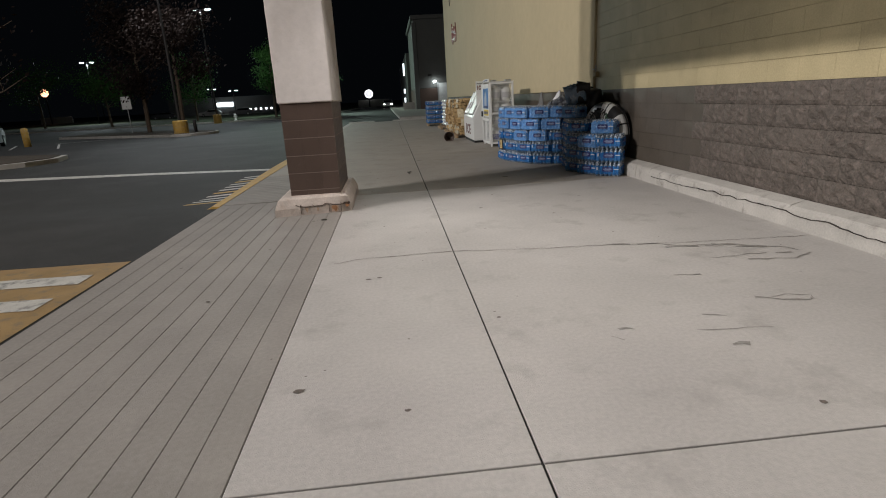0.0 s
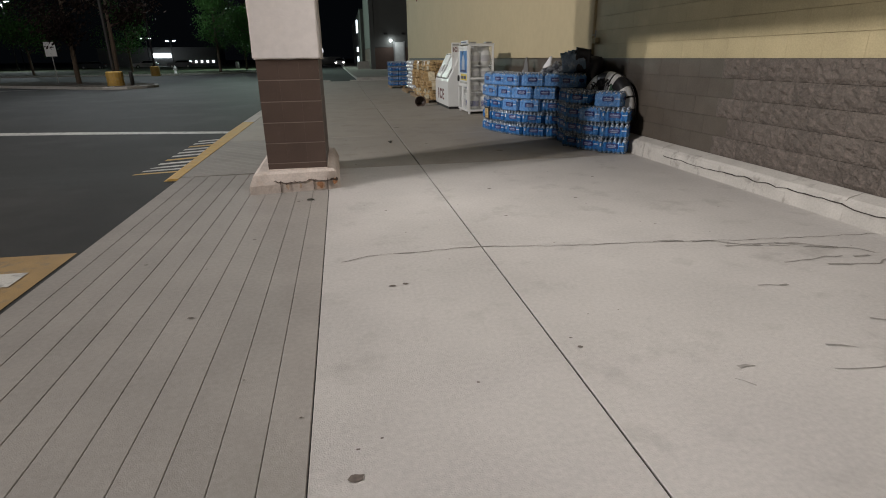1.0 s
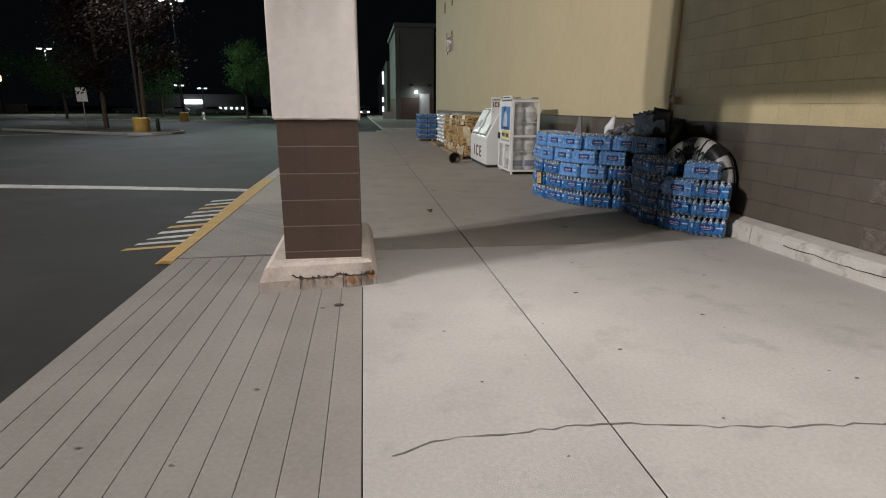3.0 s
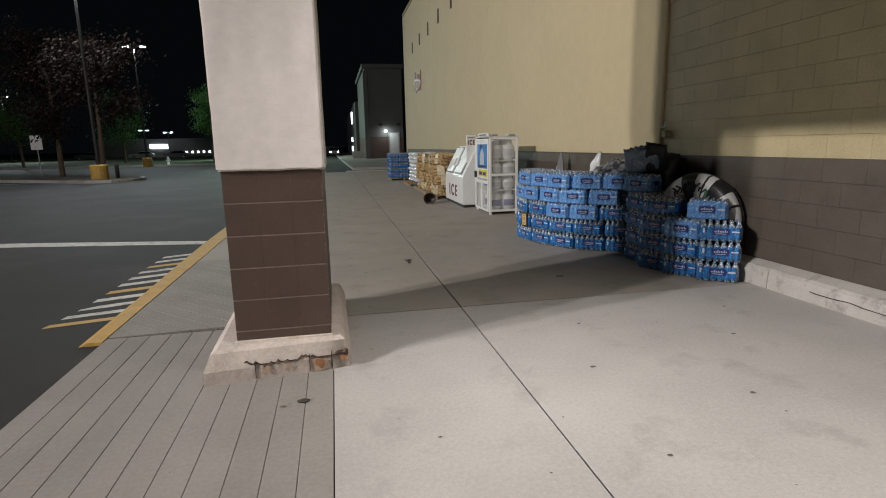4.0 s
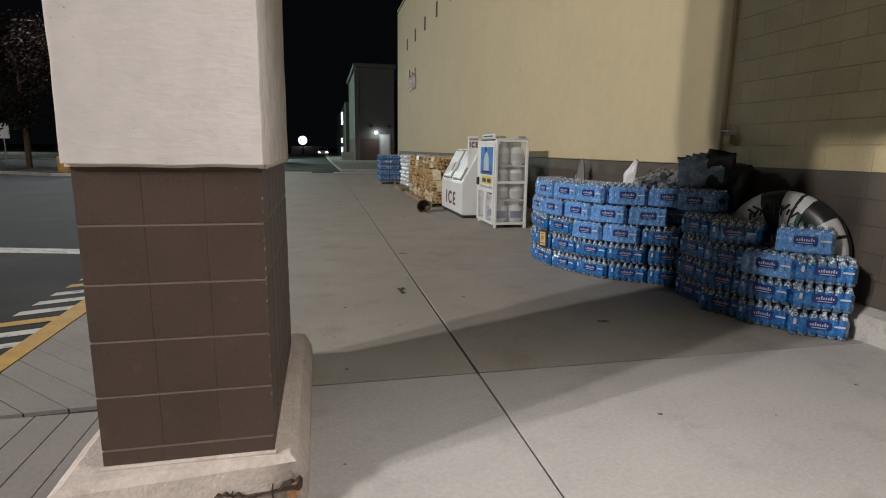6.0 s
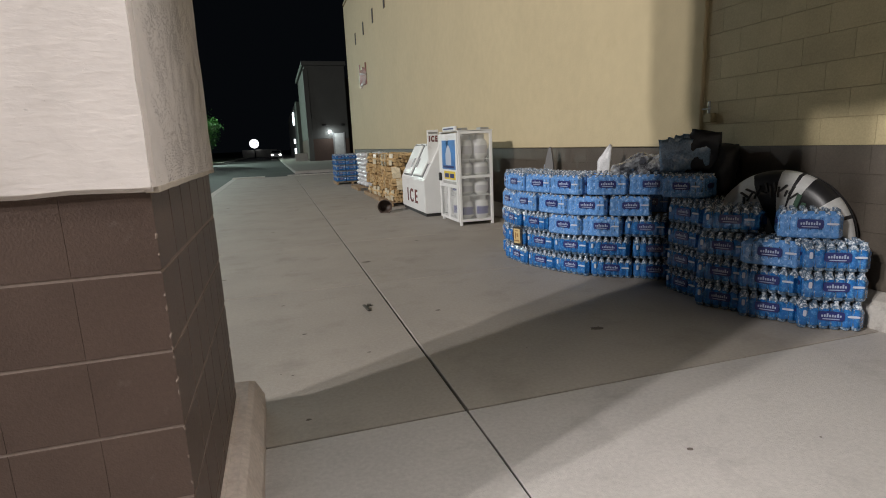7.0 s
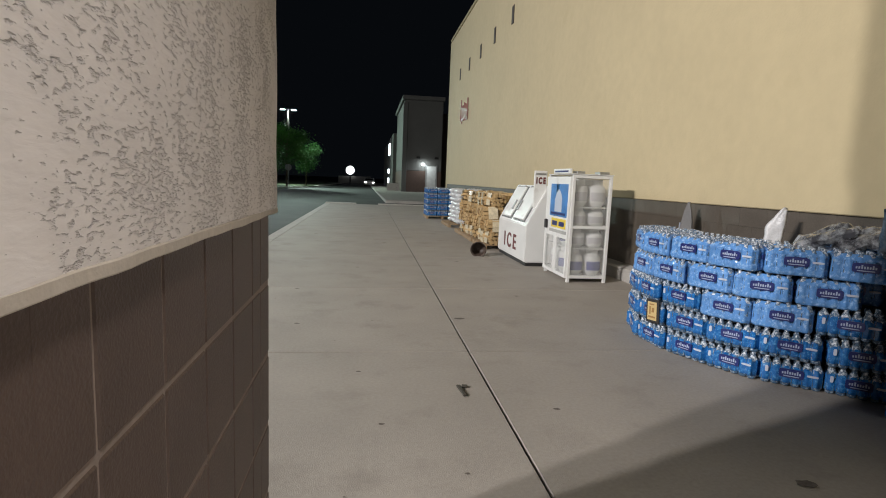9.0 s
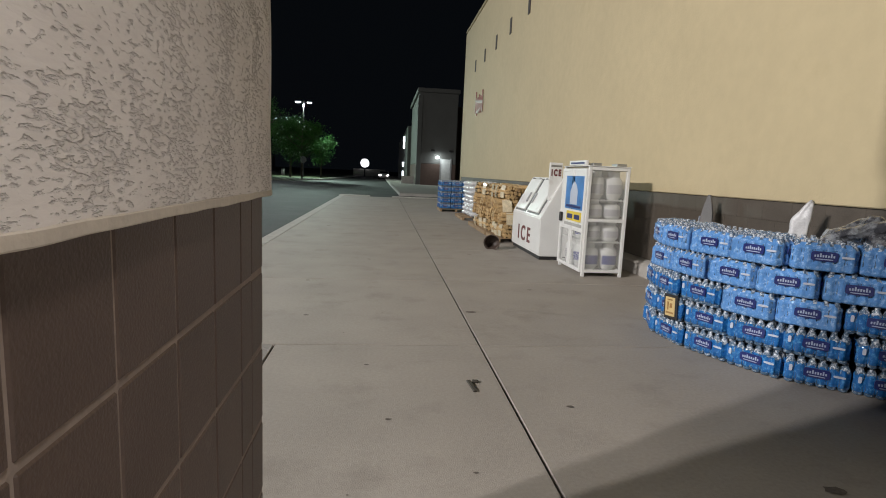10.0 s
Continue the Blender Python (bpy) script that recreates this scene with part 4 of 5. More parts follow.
def propane_cage():
    x0, x1, y0, y1, z1 = 3.12, 3.72, 14.17, 15.2, 1.56
    cage = thing("propane_cage", "white steel mesh cage holding rows of white propane tanks", "cage", at=pose(x0, y0, 0))
    w, d = x1 - x0, y1 - y0
    t = 0.045
    for nm, bx in (("post", (0, t, 0, t, 0, z1)), ("post", (w - t, w, 0, t, 0, z1)), ("post", (0, t, d - t, d, 0, z1)), ("post", (w - t, w, d - t, d, 0, z1))):
        part(nm, box(*bx, 0.004), M_WHITE, cage)
    for z in (0.06, 0.785, z1 - 0.05):
        part("rail", box(t, w - t, 0, 0.035, z, z + 0.045, 0.003), M_WHITE, cage)
        part("rail", box(w - 0.035, w, t, d - t, z, z + 0.045, 0.003), M_WHITE, cage)
        part("rail", box(t, w - t, d - 0.035, d, z, z + 0.045, 0.003), M_WHITE, cage)
    for z in (0.085, 0.50, 0.81, 1.1):
        part("shelf", box(t * 0.5, w - 0.02, 0.04, d - 0.04, z - 0.014, z, 0.002), M_WHITE, cage)
    part("roof_sheet", box(-0.01, w + 0.01, -0.01, d + 0.01, z1, z1 + 0.012, 0.003), M_WHITE, cage)
    part("roof_clip", box(0.06, 0.18, 0.02, 0.2, z1 + 0.012, z1 + 0.05, 0.004), M_STEEL, cage)
    part("roof_clip", box(0.4, 0.55, 0.02, 0.2, z1 + 0.012, z1 + 0.05, 0.004), M_STEEL, cage)
    p = part("wire_mesh", mesh_panel(w - 2 * t, z1 - 0.16, "x"), M_WHITE, cage, "white diamond wire mesh", at=pose(t, 0.012, 0.1))
    # front doors on the walk side
    for i in range(2):
        ya, yb = 0.02 + i * (d / 2 - 0.01), d / 2 - 0.005 + i * (d / 2 - 0.01)
        door = part("door_frame", box(-0.03, 0.0, ya, ya + 0.05, 0.06, z1 - 0.03, 0.003), M_WHITE, cage)
        part("door_stile", box(-0.03, 0.0, yb - 0.05, yb, 0.06, z1 - 0.03, 0.003), M_WHITE, door)
        for z in (0.06, 0.62, z1 - 0.08):
            part("door_rail", box(-0.03, 0.0, ya + 0.05, yb - 0.05, z, z + 0.05, 0.003), M_WHITE, door)
        part("door_mesh", mesh_panel(yb - ya - 0.1, 0.5, "y"), M_WHITE, door, at=pose(-0.015, ya + 0.05, 0.11))
        part("door_panel", box(-0.024, -0.006, ya + 0.05, yb - 0.05, 0.67, z1 - 0.08), M_WHITE, door)
    blue = mat("blue_poster", (0.05, 0.2, 0.5), 0.35, var=0.35, scale=6, bump=0)
    post = part("poster", box(-0.03, -0.02, 0.1, 0.82, 0.93, 1.42, 0.002), blue, cage, "blue advertising poster")
    part("poster_shape", box(-0.034, -0.028, 0.31, 0.61, 1.0, 1.2, 0.003), M_PRINT, post)
    bm = bmesh.new()
    addlathe(bm, [(0.16, 0), (0.12, 0.07), (0.03, 0.16)], 12, pose(-0.028, 0.46, 1.2) @ Matrix.Diagonal((0.04, 1, 1, 1)))
    part("poster_peak", bm, M_PRINT, post)
    part("poster_bar", box(-0.034, -0.028, 0.16, 0.76, 0.955, 0.99, 0.002), M_NAVY, post)
    yel = mat("yellow_label", (0.72, 0.55, 0.05), 0.45, var=0.1, bump=0)
    lb = part("yellow_label", box(-0.032, -0.022, 0.12, 0.72, 0.76, 0.9, 0.002), yel, cage)
    part("label_bar", box(-0.036, -0.03, 0.17, 0.38, 0.79, 0.86, 0.002), M_NAVY, lb)
    part("label_bar", box(-0.036, -0.03, 0.46, 0.67, 0.79, 0.86, 0.002), M_NAVY, lb)
    part("notice", box(-0.032, -0.022, 0.08, 0.8, 0.685, 0.73, 0.002), mat("grey_notice", (0.4, 0.4, 0.38), 0.5), cage)
    part("lock", box(-0.07, -0.03, d - 0.15, d - 0.08, 0.72, 0.86, 0.01), M_DARK, cage)
    part("header_sign", box(-0.02, 0.02, 0.1, d - 0.25, z1 + 0.015, z1 + 0.085, 0.006), M_WHITE, cage)
    part("header_bar", box(-0.025, -0.018, 0.16, d - 0.32, z1 + 0.035, z1 + 0.06, 0.002), M_NAVY, cage)
    body, collar = tank_mesh(), collar_mesh()
    lab = bmesh.new()
    addlathe(lab, [(0.157, 0.1), (0.157, 0.25)], 18)
    bmesh.ops.delete(lab, geom=[f for f in lab.faces if len(f.verts) > 4 or f.calc_center_median().y > -0.06], context="FACES")
    lab = finish("tank_label", lab, [mat("tank_label", (0.5, 0.5, 0.52), 0.4, bump=0), ])
    labn = lab.copy()
    labn.materials.clear()
    labn.materials.append(mat("tank_label_blue", (0.08, 0.09, 0.28), 0.4, bump=0))
    rng = random.Random(4)
    for z in (0.086, 0.5, 0.81, 1.1):
        sc = 0.86 if z in (0.086, 1.1) else 0.62
        for i in range(2):
            for j in range(3):
                tk = thing("propane_tank", "white steel propane tank on a cage shelf", "propane tank", "tanks in the cage",
                           at=pose(x0 + 0.165 + i * 0.275, y0 + 0.19 + j * 0.32, z, 0, 0, rng.uniform(-20, 20)) @ Matrix.Diagonal((0.84, 0.84, sc, 1)))
                for nm, me in (("tank_body", body), ("collar", collar), ("tank_label", labn if (i == 1 and z < 0.1) or rng.random() < 0.2 else lab)):
                    o = new(nm, me)
                    o.parent = tk


propane_cage()


# ---- ice merchandiser ----
def text_mesh(body, size, depth):
    cu = bpy.data.curves.new("letters", "FONT")
    cu.body, cu.size, cu.extrude = body, size, depth
    cu.align_x, cu.align_y = "CENTER", "CENTER"
    cu.offset = 0.006
    cu.space_character = 1.5
    ob = bpy.data.objects.new("letters", cu)
    scene.collection.objects.link(ob)
    bpy.context.view_layer.update()
    me = bpy.data.meshes.new_from_object(ob.evaluated_get(bpy.context.evaluated_depsgraph_get()))
    bpy.data.objects.remove(ob)
    return me


def lettering(body, size, depth, material, parent, m, label=""):
    """One object for each letter, set along one line."""
    bm = bmesh.new()
    bm.from_mesh(text_mesh(body, size, depth))
    bmesh.ops.remove_doubles(bm, verts=bm.verts, dist=0.00001)
    todo = set(bm.faces)
    while todo:
        found, edge = set(), [next(iter(todo))]
        while edge:
            f = edge.pop()
            if f in found:
                continue
            found.add(f)
            edge += [g for v in f.verts for g in v.link_faces if g not in found]
        todo -= found
        one, seen = bmesh.new(), {}
        for f in found:
            for v in f.verts:
                if v not in seen:
                    seen[v] = one.verts.new(v.co)
            one.faces.new([seen[v] for v in f.verts])
        part("letter", one, material, parent, label, at=m)
    bm.free()


def ice_box():
    x0, x1, y0, y1, z1 = 2.9, 3.72, 15.6, 17.5, 1.38
    ice = thing("ice_merchandiser", "white slant-front outdoor ice chest with two doors", "ice chest", at=pose(x0, y0, 0))
    L, D = y1 - y0, x1 - x0
    prof = [(0.02, 0.06), (0.0, 0.08), (0.0, 0.7), (0.36, z1), (D, z1), (D, 0.06)]
    bm = bmesh.new()
    a = [bm.verts.new((x, 0, z)) for x, z in prof]
    b = [bm.verts.new((x, L, z)) for x, z in prof]
    for i in range(6):
        bm.faces.new((a[i], a[(i + 1) % 6], b[(i + 1) % 6], b[i]))
    bm.faces.new(a[::-1]); bm.faces.new(b)
    bmesh.ops.bevel(bm, geom=list(bm.edges), offset=0.012, segments=2, affect="EDGES")
    part("body", bm, M_WHITE, ice)
    part("base_rail", box(0.03, D - 0.03, 0.03, L - 0.03, 0.0, 0.08), M_DARK, ice)
    ang = math.degrees(math.atan2(0.36, z1 - 0.7))
    gasket = mat("grey_gasket", (0.16, 0.17, 0.17), 0.6, bump=0)
    for i in range(2):
        m = pose(0.0, 0.2 + i * 0.86, 0.7, 0, ang, 0)
        g = part("door_gasket", box(-0.012, 0.01, -0.03, 0.70, 0.045, 0.735, 0.006, m), gasket, ice)
        dr = part("door", box(-0.045, -0.01, 0.0, 0.67, 0.07, 0.71, 0.014, m, 2), M_WHITE, ice)
        part("door_handle", box(-0.075, -0.04, 0.06 if i else 0.56, 0.11 if i else 0.61, 0.22, 0.42, 0.012, m, 2), M_STEEL, dr, "chrome handle")
        part("hinge", box(-0.055, -0.005, 0.08, 0.14, 0.70, 0.735, 0.005, m), M_STEEL, dr)
        part("hinge", box(-0.055, -0.005, 0.53, 0.59, 0.70, 0.735, 0.005, m), M_STEEL, dr)
    dark = mat("dark_red_letters", (0.14, 0.035, 0.035), 0.5, bump=0)
    lettering("ICE", 0.38, 0.004, dark, ice, pose(-0.006, 0.98, 0.33, 90, 0, -90) @ Matrix.Diagonal((1.15, 1, 1, 1)), "dark red letter")
    hs = part("header_sign", box(0.12, 0.34, 0.06, 0.1, 1.0, z1 + 0.25, 0.006), M_WHITE, ice, "white header sign")
    lettering("ICE", 0.12, 0.003, dark, hs, pose(0.23, 0.056, z1 + 0.08, 90, 0, 0) @ Matrix.Diagonal((0.7, 1.2, 1, 1)))
    part("header_bar", box(0.14, 0.32, 0.056, 0.06, z1 + 0.18, z1 + 0.21), M_STEEL, hs)


ice_box()


# ---- pot lying on its side ----
def flower_pot():
    bm = bmesh.new()
    prof = [(0.02, 0.0), (0.11, 0.0), (0.135, 0.1), (0.15, 0.2), (0.155, 0.22), (0.14, 0.22), (0.125, 0.1), (0.1, 0.02), (0.02, 0.02)]
    addlathe(bm, prof, 22)
    ob = part("round_bucket", bm, mat("brown_plastic", (0.07, 0.05, 0.04), 0.5, var=0.3, scale=8, bump=0.2, dirt_glint=(0.3, 0.26, 0.21), dirt_glint_at=0.62, dirt_glint_scale=9), smooth=True,
              at=pose(2.40, 16.9, 0.15, 96, 0, -20))
    tagged(ob, "dark round bucket lying on its side beside the ice chest", "bucket")


flower_pot()


# ---- firewood bundles ----
M_WOOD = mat("split_firewood", (0.5, 0.35, 0.17), 0.8, var=0.45, scale=10, fine=50, bump=0.5, bscale=60, bdist=0.01, island=0.5, dirt_glint=(0.16, 0.09, 0.05), dirt_glint_at=0.6, dirt_glint_scale=6)
M_WRAPW = mat("bundle_wrap", (0.68, 0.6, 0.42), 0.22, var=0.3, scale=8, bump=0.4, bscale=30, coat=0.5)
M_PALLET = mat("pallet_wood", (0.3, 0.21, 0.12), 0.85, var=0.3, scale=8, bump=0.4)


def logs_mesh(seed):
    rng = random.Random(seed)
    bm = bmesh.new()
    for r in range(3):
        for c in range(4):
            if (r, c) in ((0, 0), (2, 3)) and rng.random() < 0.5:
                continue
            y, z = (c - 1.5) * 0.085 + (0.04 if r % 2 else 0), 0.05 + r * 0.085
            n = rng.choice((3, 4, 5))
            rad = rng.uniform(0.048, 0.06)
            ph = rng.uniform(0, 6)
            l0, l1 = -0.2 - rng.uniform(0, 0.03), 0.2 + rng.uniform(0, 0.03)
            rings = []
            for x in (l0, l1):
                rings.append([bm.verts.new((x, y + rad * math.cos(ph + 2 * math.pi * k / n) * rng.uniform(0.8, 1.1), z + rad * math.sin(ph + 2 * math.pi * k / n) * rng.uniform(0.8, 1.1))) for k in range(n)])
            for k in range(n):
                bm.faces.new((rings[0][k], rings[0][(k + 1) % n], rings[1][(k + 1) % n], rings[1][k]))
            bm.faces.new(rings[0][::-1]); bm.faces.new(rings[1])
    return finish("logs", bm, M_WOOD)


def band_mesh():
    bm = bmesh.new()
    pts = [(-0.19, 0.0), (0.19, 0.0), (0.2, 0.12), (0.19, 0.26), (-0.17, 0.26), (-0.2, 0.12)]
    for x0, x1 in ((-0.1, 0.1),):
        a = [bm.verts.new((x0, y, z)) for y, z in pts]
        b = [bm.verts.new((x1, y, z)) for y, z in pts]
        for i in range(6):
            bm.faces.new((a[i], a[(i + 1) % 6], b[(i + 1) % 6], b[i]))
    return finish("wrap_band", bm, M_WRAPW)


def pallet(x, y, w, d):
    p = thing("pallet", "worn wooden pallet under stacked goods", "pallet", "pallets", at=pose(x, y, 0))
    for i in range(3):
        part("runner", box(-w / 2 + i * (w - 0.08) / 2, -w / 2 + 0.08 + i * (w - 0.08) / 2, -d / 2, d / 2, 0, 0.08, 0.004), M_PALLET, p)
    n = 7
    for i in range(n):
        y0 = -d / 2 + i * (d - 0.1) / (n - 1)
        part("deck_board", box(-w / 2, w / 2, y0, y0 + 0.1, 0.082, 0.1, 0.003), M_PALLET, p)


def firewood():
    vs = [logs_mesh(s) for s in range(5)]
    band = band_mesh()
    rng = random.Random(17)
    for px, py, rows, layers in ((3.2, 18.35, 3, 4), (3.2, 19.75, 3, 4), (3.2, 21.0, 2, 4)):
        pallet(px, py, 1.1, 1.2)
        for l in range(layers):
            for i in range(2):
                for j in range(rows):
                    b = thing("firewood_bundle", "bundle of split yellow firewood in a plastic wrap", "firewood", "stacked firewood bundles",
                              at=pose(px - 0.28 + i * 0.5 + rng.uniform(-0.05, 0.05), py - 0.4 + j * 0.4 + rng.uniform(-0.03, 0.03), 0.1 + l * 0.268, rng.uniform(-7, 7), rng.uniform(-6, 6), rng.uniform(-12, 12) + (90 if (l + i) % 3 == 0 else 0)))
                    o = new("log_stack", rng.choice(vs))
                    o.parent = b
                    tagged(o, kind="stuff")
                    o = new("wrap_band", band)
                    o.parent = b


firewood()


def far_pallets():
    rng = random.Random(29)
    # white bags on a pallet
    pallet(3.2, 23.6, 1.1, 1.6)
    me = finish("salt_bag", pillow(0.5, 0.34, 0.15, 3, 0.02, 8), M_WHITEBAG, True)
    for l in range(8):
        for i in range(3):
            for j in range(2):
                o = new("white_bag", me)
                o.matrix_basis = pose(2.85 + j * 0.5 + rng.uniform(-0.03, 0.03), 22.75 + i * 0.6, 0.19 + l * 0.13, 90, 0, 90 + rng.uniform(-5, 5))
                tagged(o, "white plastic bag of goods stacked on a pallet", "bag", "white bags")
    # far pallet of blue water packs in stretch film
    pallet(2.95, 26.9, 1.2, 1.2)
    for l in range(5):
        for i in range(3):
            for j in range(4):
                put_pack(False, 2.55 + i * 0.4, 26.5 + j * 0.28, 0.102 + l * (PH + 0.002), 0)


far_pallets()


# ---- painted sign on the far wall ----
def wall_sign():
    s = thing("wall_sign", "dark red outline lettering shape fixed high on the yellow wall", "sign", at=pose(WALL_X - 0.05, 29.85, 4.35))
    red = mat("dark_red_sign", (0.22, 0.05, 0.035), 0.5, bump=0)
    rng = random.Random(6)
    for i in range(7):
        y = 0.85 - i * 0.27
        h = rng.uniform(0.28, 0.5)
        part("stroke", box(-0.03, 0.01, y - 0.05, y + 0.05, -h, h, 0.01, pose(0, 0, 0, rng.uniform(-14, 14), 0, 0)), red, s)
    part("stroke", box(-0.03, 0.01, -0.9, 0.9, -0.06, 0.04, 0.01, pose(0, 0, 0.1, 8, 0, 0)), red, s)
    part("stroke", box(-0.03, 0.01, -0.5, 0.7, -0.06, 0.04, 0.01, pose(0, 0, -0.25, -6, 0, 0)), red, s)


wall_sign()


# ---- tap on the wall ----
def wall_tap():
    t = thing("wall_tap", "small metal outlet box with a thin pipe on the wall", "tap", at=pose(WALL_X - 0.02, 9.98, 1.5))
    part("outlet_box", box(-0.04, 0.03, -0.05, 0.05, -0.035, 0.05, 0.008), M_TANM, t)
    bm = bmesh.new()
    addtube(bm, (-0.02, 0, 0.05), (-0.02, 0, 0.16), 0.012)
    addtube(bm, (-0.05, -0.05, 0.09), (-0.05, 0.05, 0.09), 0.008)
    part("pipe", bm, M_STEEL, t)


wall_tap()


# ---- marks on the walk ----
def floor_marks():
    scuff = mat("black_scuff", (0.25, 0.235, 0.215), 0.7, var=0.35, scale=20, bump=0.1)
    gum = mat("dark_gum", (0.12, 0.1, 0.085), 0.8, var=0.3, scale=30)
    crack = mat("hairline_crack", (0.17, 0.15, 0.13), 0.95, var=0.3)
    pale = mat("pale_scuff", (0.36, 0.335, 0.305), 0.75, var=0.2, scale=14)
    rng = random.Random(40)
    z = 0.0035

    def line(name, pts, w, m, label):
        fine = []
        for (xa, ya), (xb, yb) in zip(pts, pts[1:]):
            n = max(2, int(math.hypot(xb - xa, yb - ya) / 0.06))
            for k in range(n):
                fine.append((xa + (xb - xa) * k / n + rng.uniform(-0.008, 0.008), ya + (yb - ya) * k / n + rng.uniform(-0.012, 0.012)))
        fine.append(pts[-1])
        if name == "crack":
            tagged(part(name, ribbon(fine, w, z, 0.7, rng), m, WALK), label=label)
            return
        k = 0
        while k < len(fine) - 1:
            run = rng.randint(2, 6)
            tagged(part(name, ribbon(fine[k:k + run + 1], w * rng.uniform(0.35, 1.0), z, 0.8, rng), m, WALK), label=label)
            k += run + rng.choice((0, 0, 1))

    line("crack", [(0.1, 4.86), (0.28, 4.95), (1.06, 4.98), (1.7, 4.86), (2.4, 4.8), (3.0, 4.7), (4.06, 4.62)], 0.007, crack, "hairline crack across the slab")
    for pts, w in (([(2.39, 4.81), (2.75, 4.74), (2.92, 4.63), (3.3, 4.56), (3.65, 4.36), (3.72, 4.2), (3.54, 4.1), (3.2, 4.16)], 0.03),
                   ([(2.8, 4.62), (3.05, 4.58), (3.5, 4.42)], 0.045), ([(2.95, 4.24), (3.3, 4.28), (3.6, 4.24)], 0.02), ([(2.52, 3.96), (2.7, 3.93)], 0.02),
                   ([(2.78, 3.47), (2.9, 3.4), (3.05, 3.36), (3.1, 3.42), (2.98, 3.47), (2.86, 3.44)], 0.016), ([(2.34, 3.28), (2.45, 3.24)], 0.03),
                   ([(1.72, 3.12), (1.78, 3.06)], 0.03), ([(1.8, 3.2), (1.88, 3.19)], 0.025), ([(2.2, 3.1), (2.6, 3.06)], 0.012), ([(2.27, 2.92), (2.36, 2.9)], 0.03)):
        line("scuff", pts, w, scuff, "black rubber scuff")
    line("scuff", [(1.3, 12.4), (2.3, 12.0)], 0.02, pale, "faint scuff")
    spots = [(0.14, 2.86, 0.028), (0.63, 2.61, 0.016), (2.31, 2.37, 0.02), (0.48, 4.42, 0.02), (0.4, 4.4, 0.02), (-0.3, 6.62, 0.02), (1.62, 6.7, 0.024), (2.33, 6.15, 0.018),
             (1.2, 12.1, 0.05), (1.5, 5.7, 0.015), (2.6, 5.2, 0.012), (0.5, 6.1, 0.012), (0.35, 9.75, 0.018), (1.45, 9.9, 0.022), (-0.4, 11.9, 0.03), (0.2, 10.6, 0.018),
             (2.1, 13.2, 0.03), (1.9, 7.5, 0.016), (2.9, 7.0, 0.018), (3.3, 7.6, 0.014), (1.2, 3.5, 0.014), (-0.7, 4.2, 0.018), (-1.2, 5.1, 0.014), (-0.55, 5.5, 0.013),
             (0.3, 8.4, 0.016), (0.75, 9.2, 0.014), (2.4, 9.0, 0.05), (-0.6, 13.5, 0.03), (0.1, 15.2, 0.03), (1.8, 16.0, 0.04), (0.6, 18.5, 0.05), (-1.0, 20.0, 0.05)]
    for i in range(40):
        spots.append((rng.uniform(-1.6, 3.9), rng.uniform(1.5, 8.0), rng.uniform(0.004, 0.009)))
    for i in range(30):
        spots.append((rng.uniform(-1.5, 2.4), rng.uniform(8.6, 20), rng.uniform(0.006, 0.014)))
    for x, y, r in spots:
        r *= 0.65
        bm = bmesh.new()
        n = 11
        vs = [bm.verts.new((x + r * (1 + rng.uniform(-0.35, 0.35)) * math.cos(2 * math.pi * k / n) * 1.5, y + r * (1 + rng.uniform(-0.3, 0.3)) * math.sin(2 * math.pi * k / n), z)) for k in range(n)]
        bm.faces.new(vs)
        part("gum_spot", bm, gum, WALK)


floor_marks()


def small_litter():
    m = mat("litter_brown", (0.05, 0.045, 0.035), 0.7, var=0.3)
    bm = bmesh.new()
    addbox(bm, -0.015, 0.015, -0.13, 0.05, 0.0, 0.012, 0.004, pose(0, 0, 0, 0, 0, 6))
    addbox(bm, 0.012, 0.052, 0.02, 0.055, 0.001, 0.014, 0.004, pose(0, 0, 0, 0, 0, -8))
    ob = part("litter", bm, m, at=pose(0.89, 10.25, 0.002))
    tagged(ob, "small bent scrap of dark plastic lying on the walk", "litter")
    bm = bmesh.new()
    addlathe(bm, [(0.02, 0), (0.024, 0.006), (0.01, 0.014)], 9)
    tagged(part("pebble", bm, m, at=pose(-0.19, 6.66, 0.0) @ Matrix.Diagonal((1.6, 1, 1, 1))), "dark pebble beside the column plinth", "pebble")


small_litter()


# ---- road markings ----
def decal(name, pts, m, label, lift=0.004):
    bm = bmesh.new()
    bm.faces.new([bm.verts.new((x, y, ground_z(x, y) + lift)) for x, y in pts])
    ob = part(name, bm, m)
    return tagged(ob, label, "road marking", kind="structure")


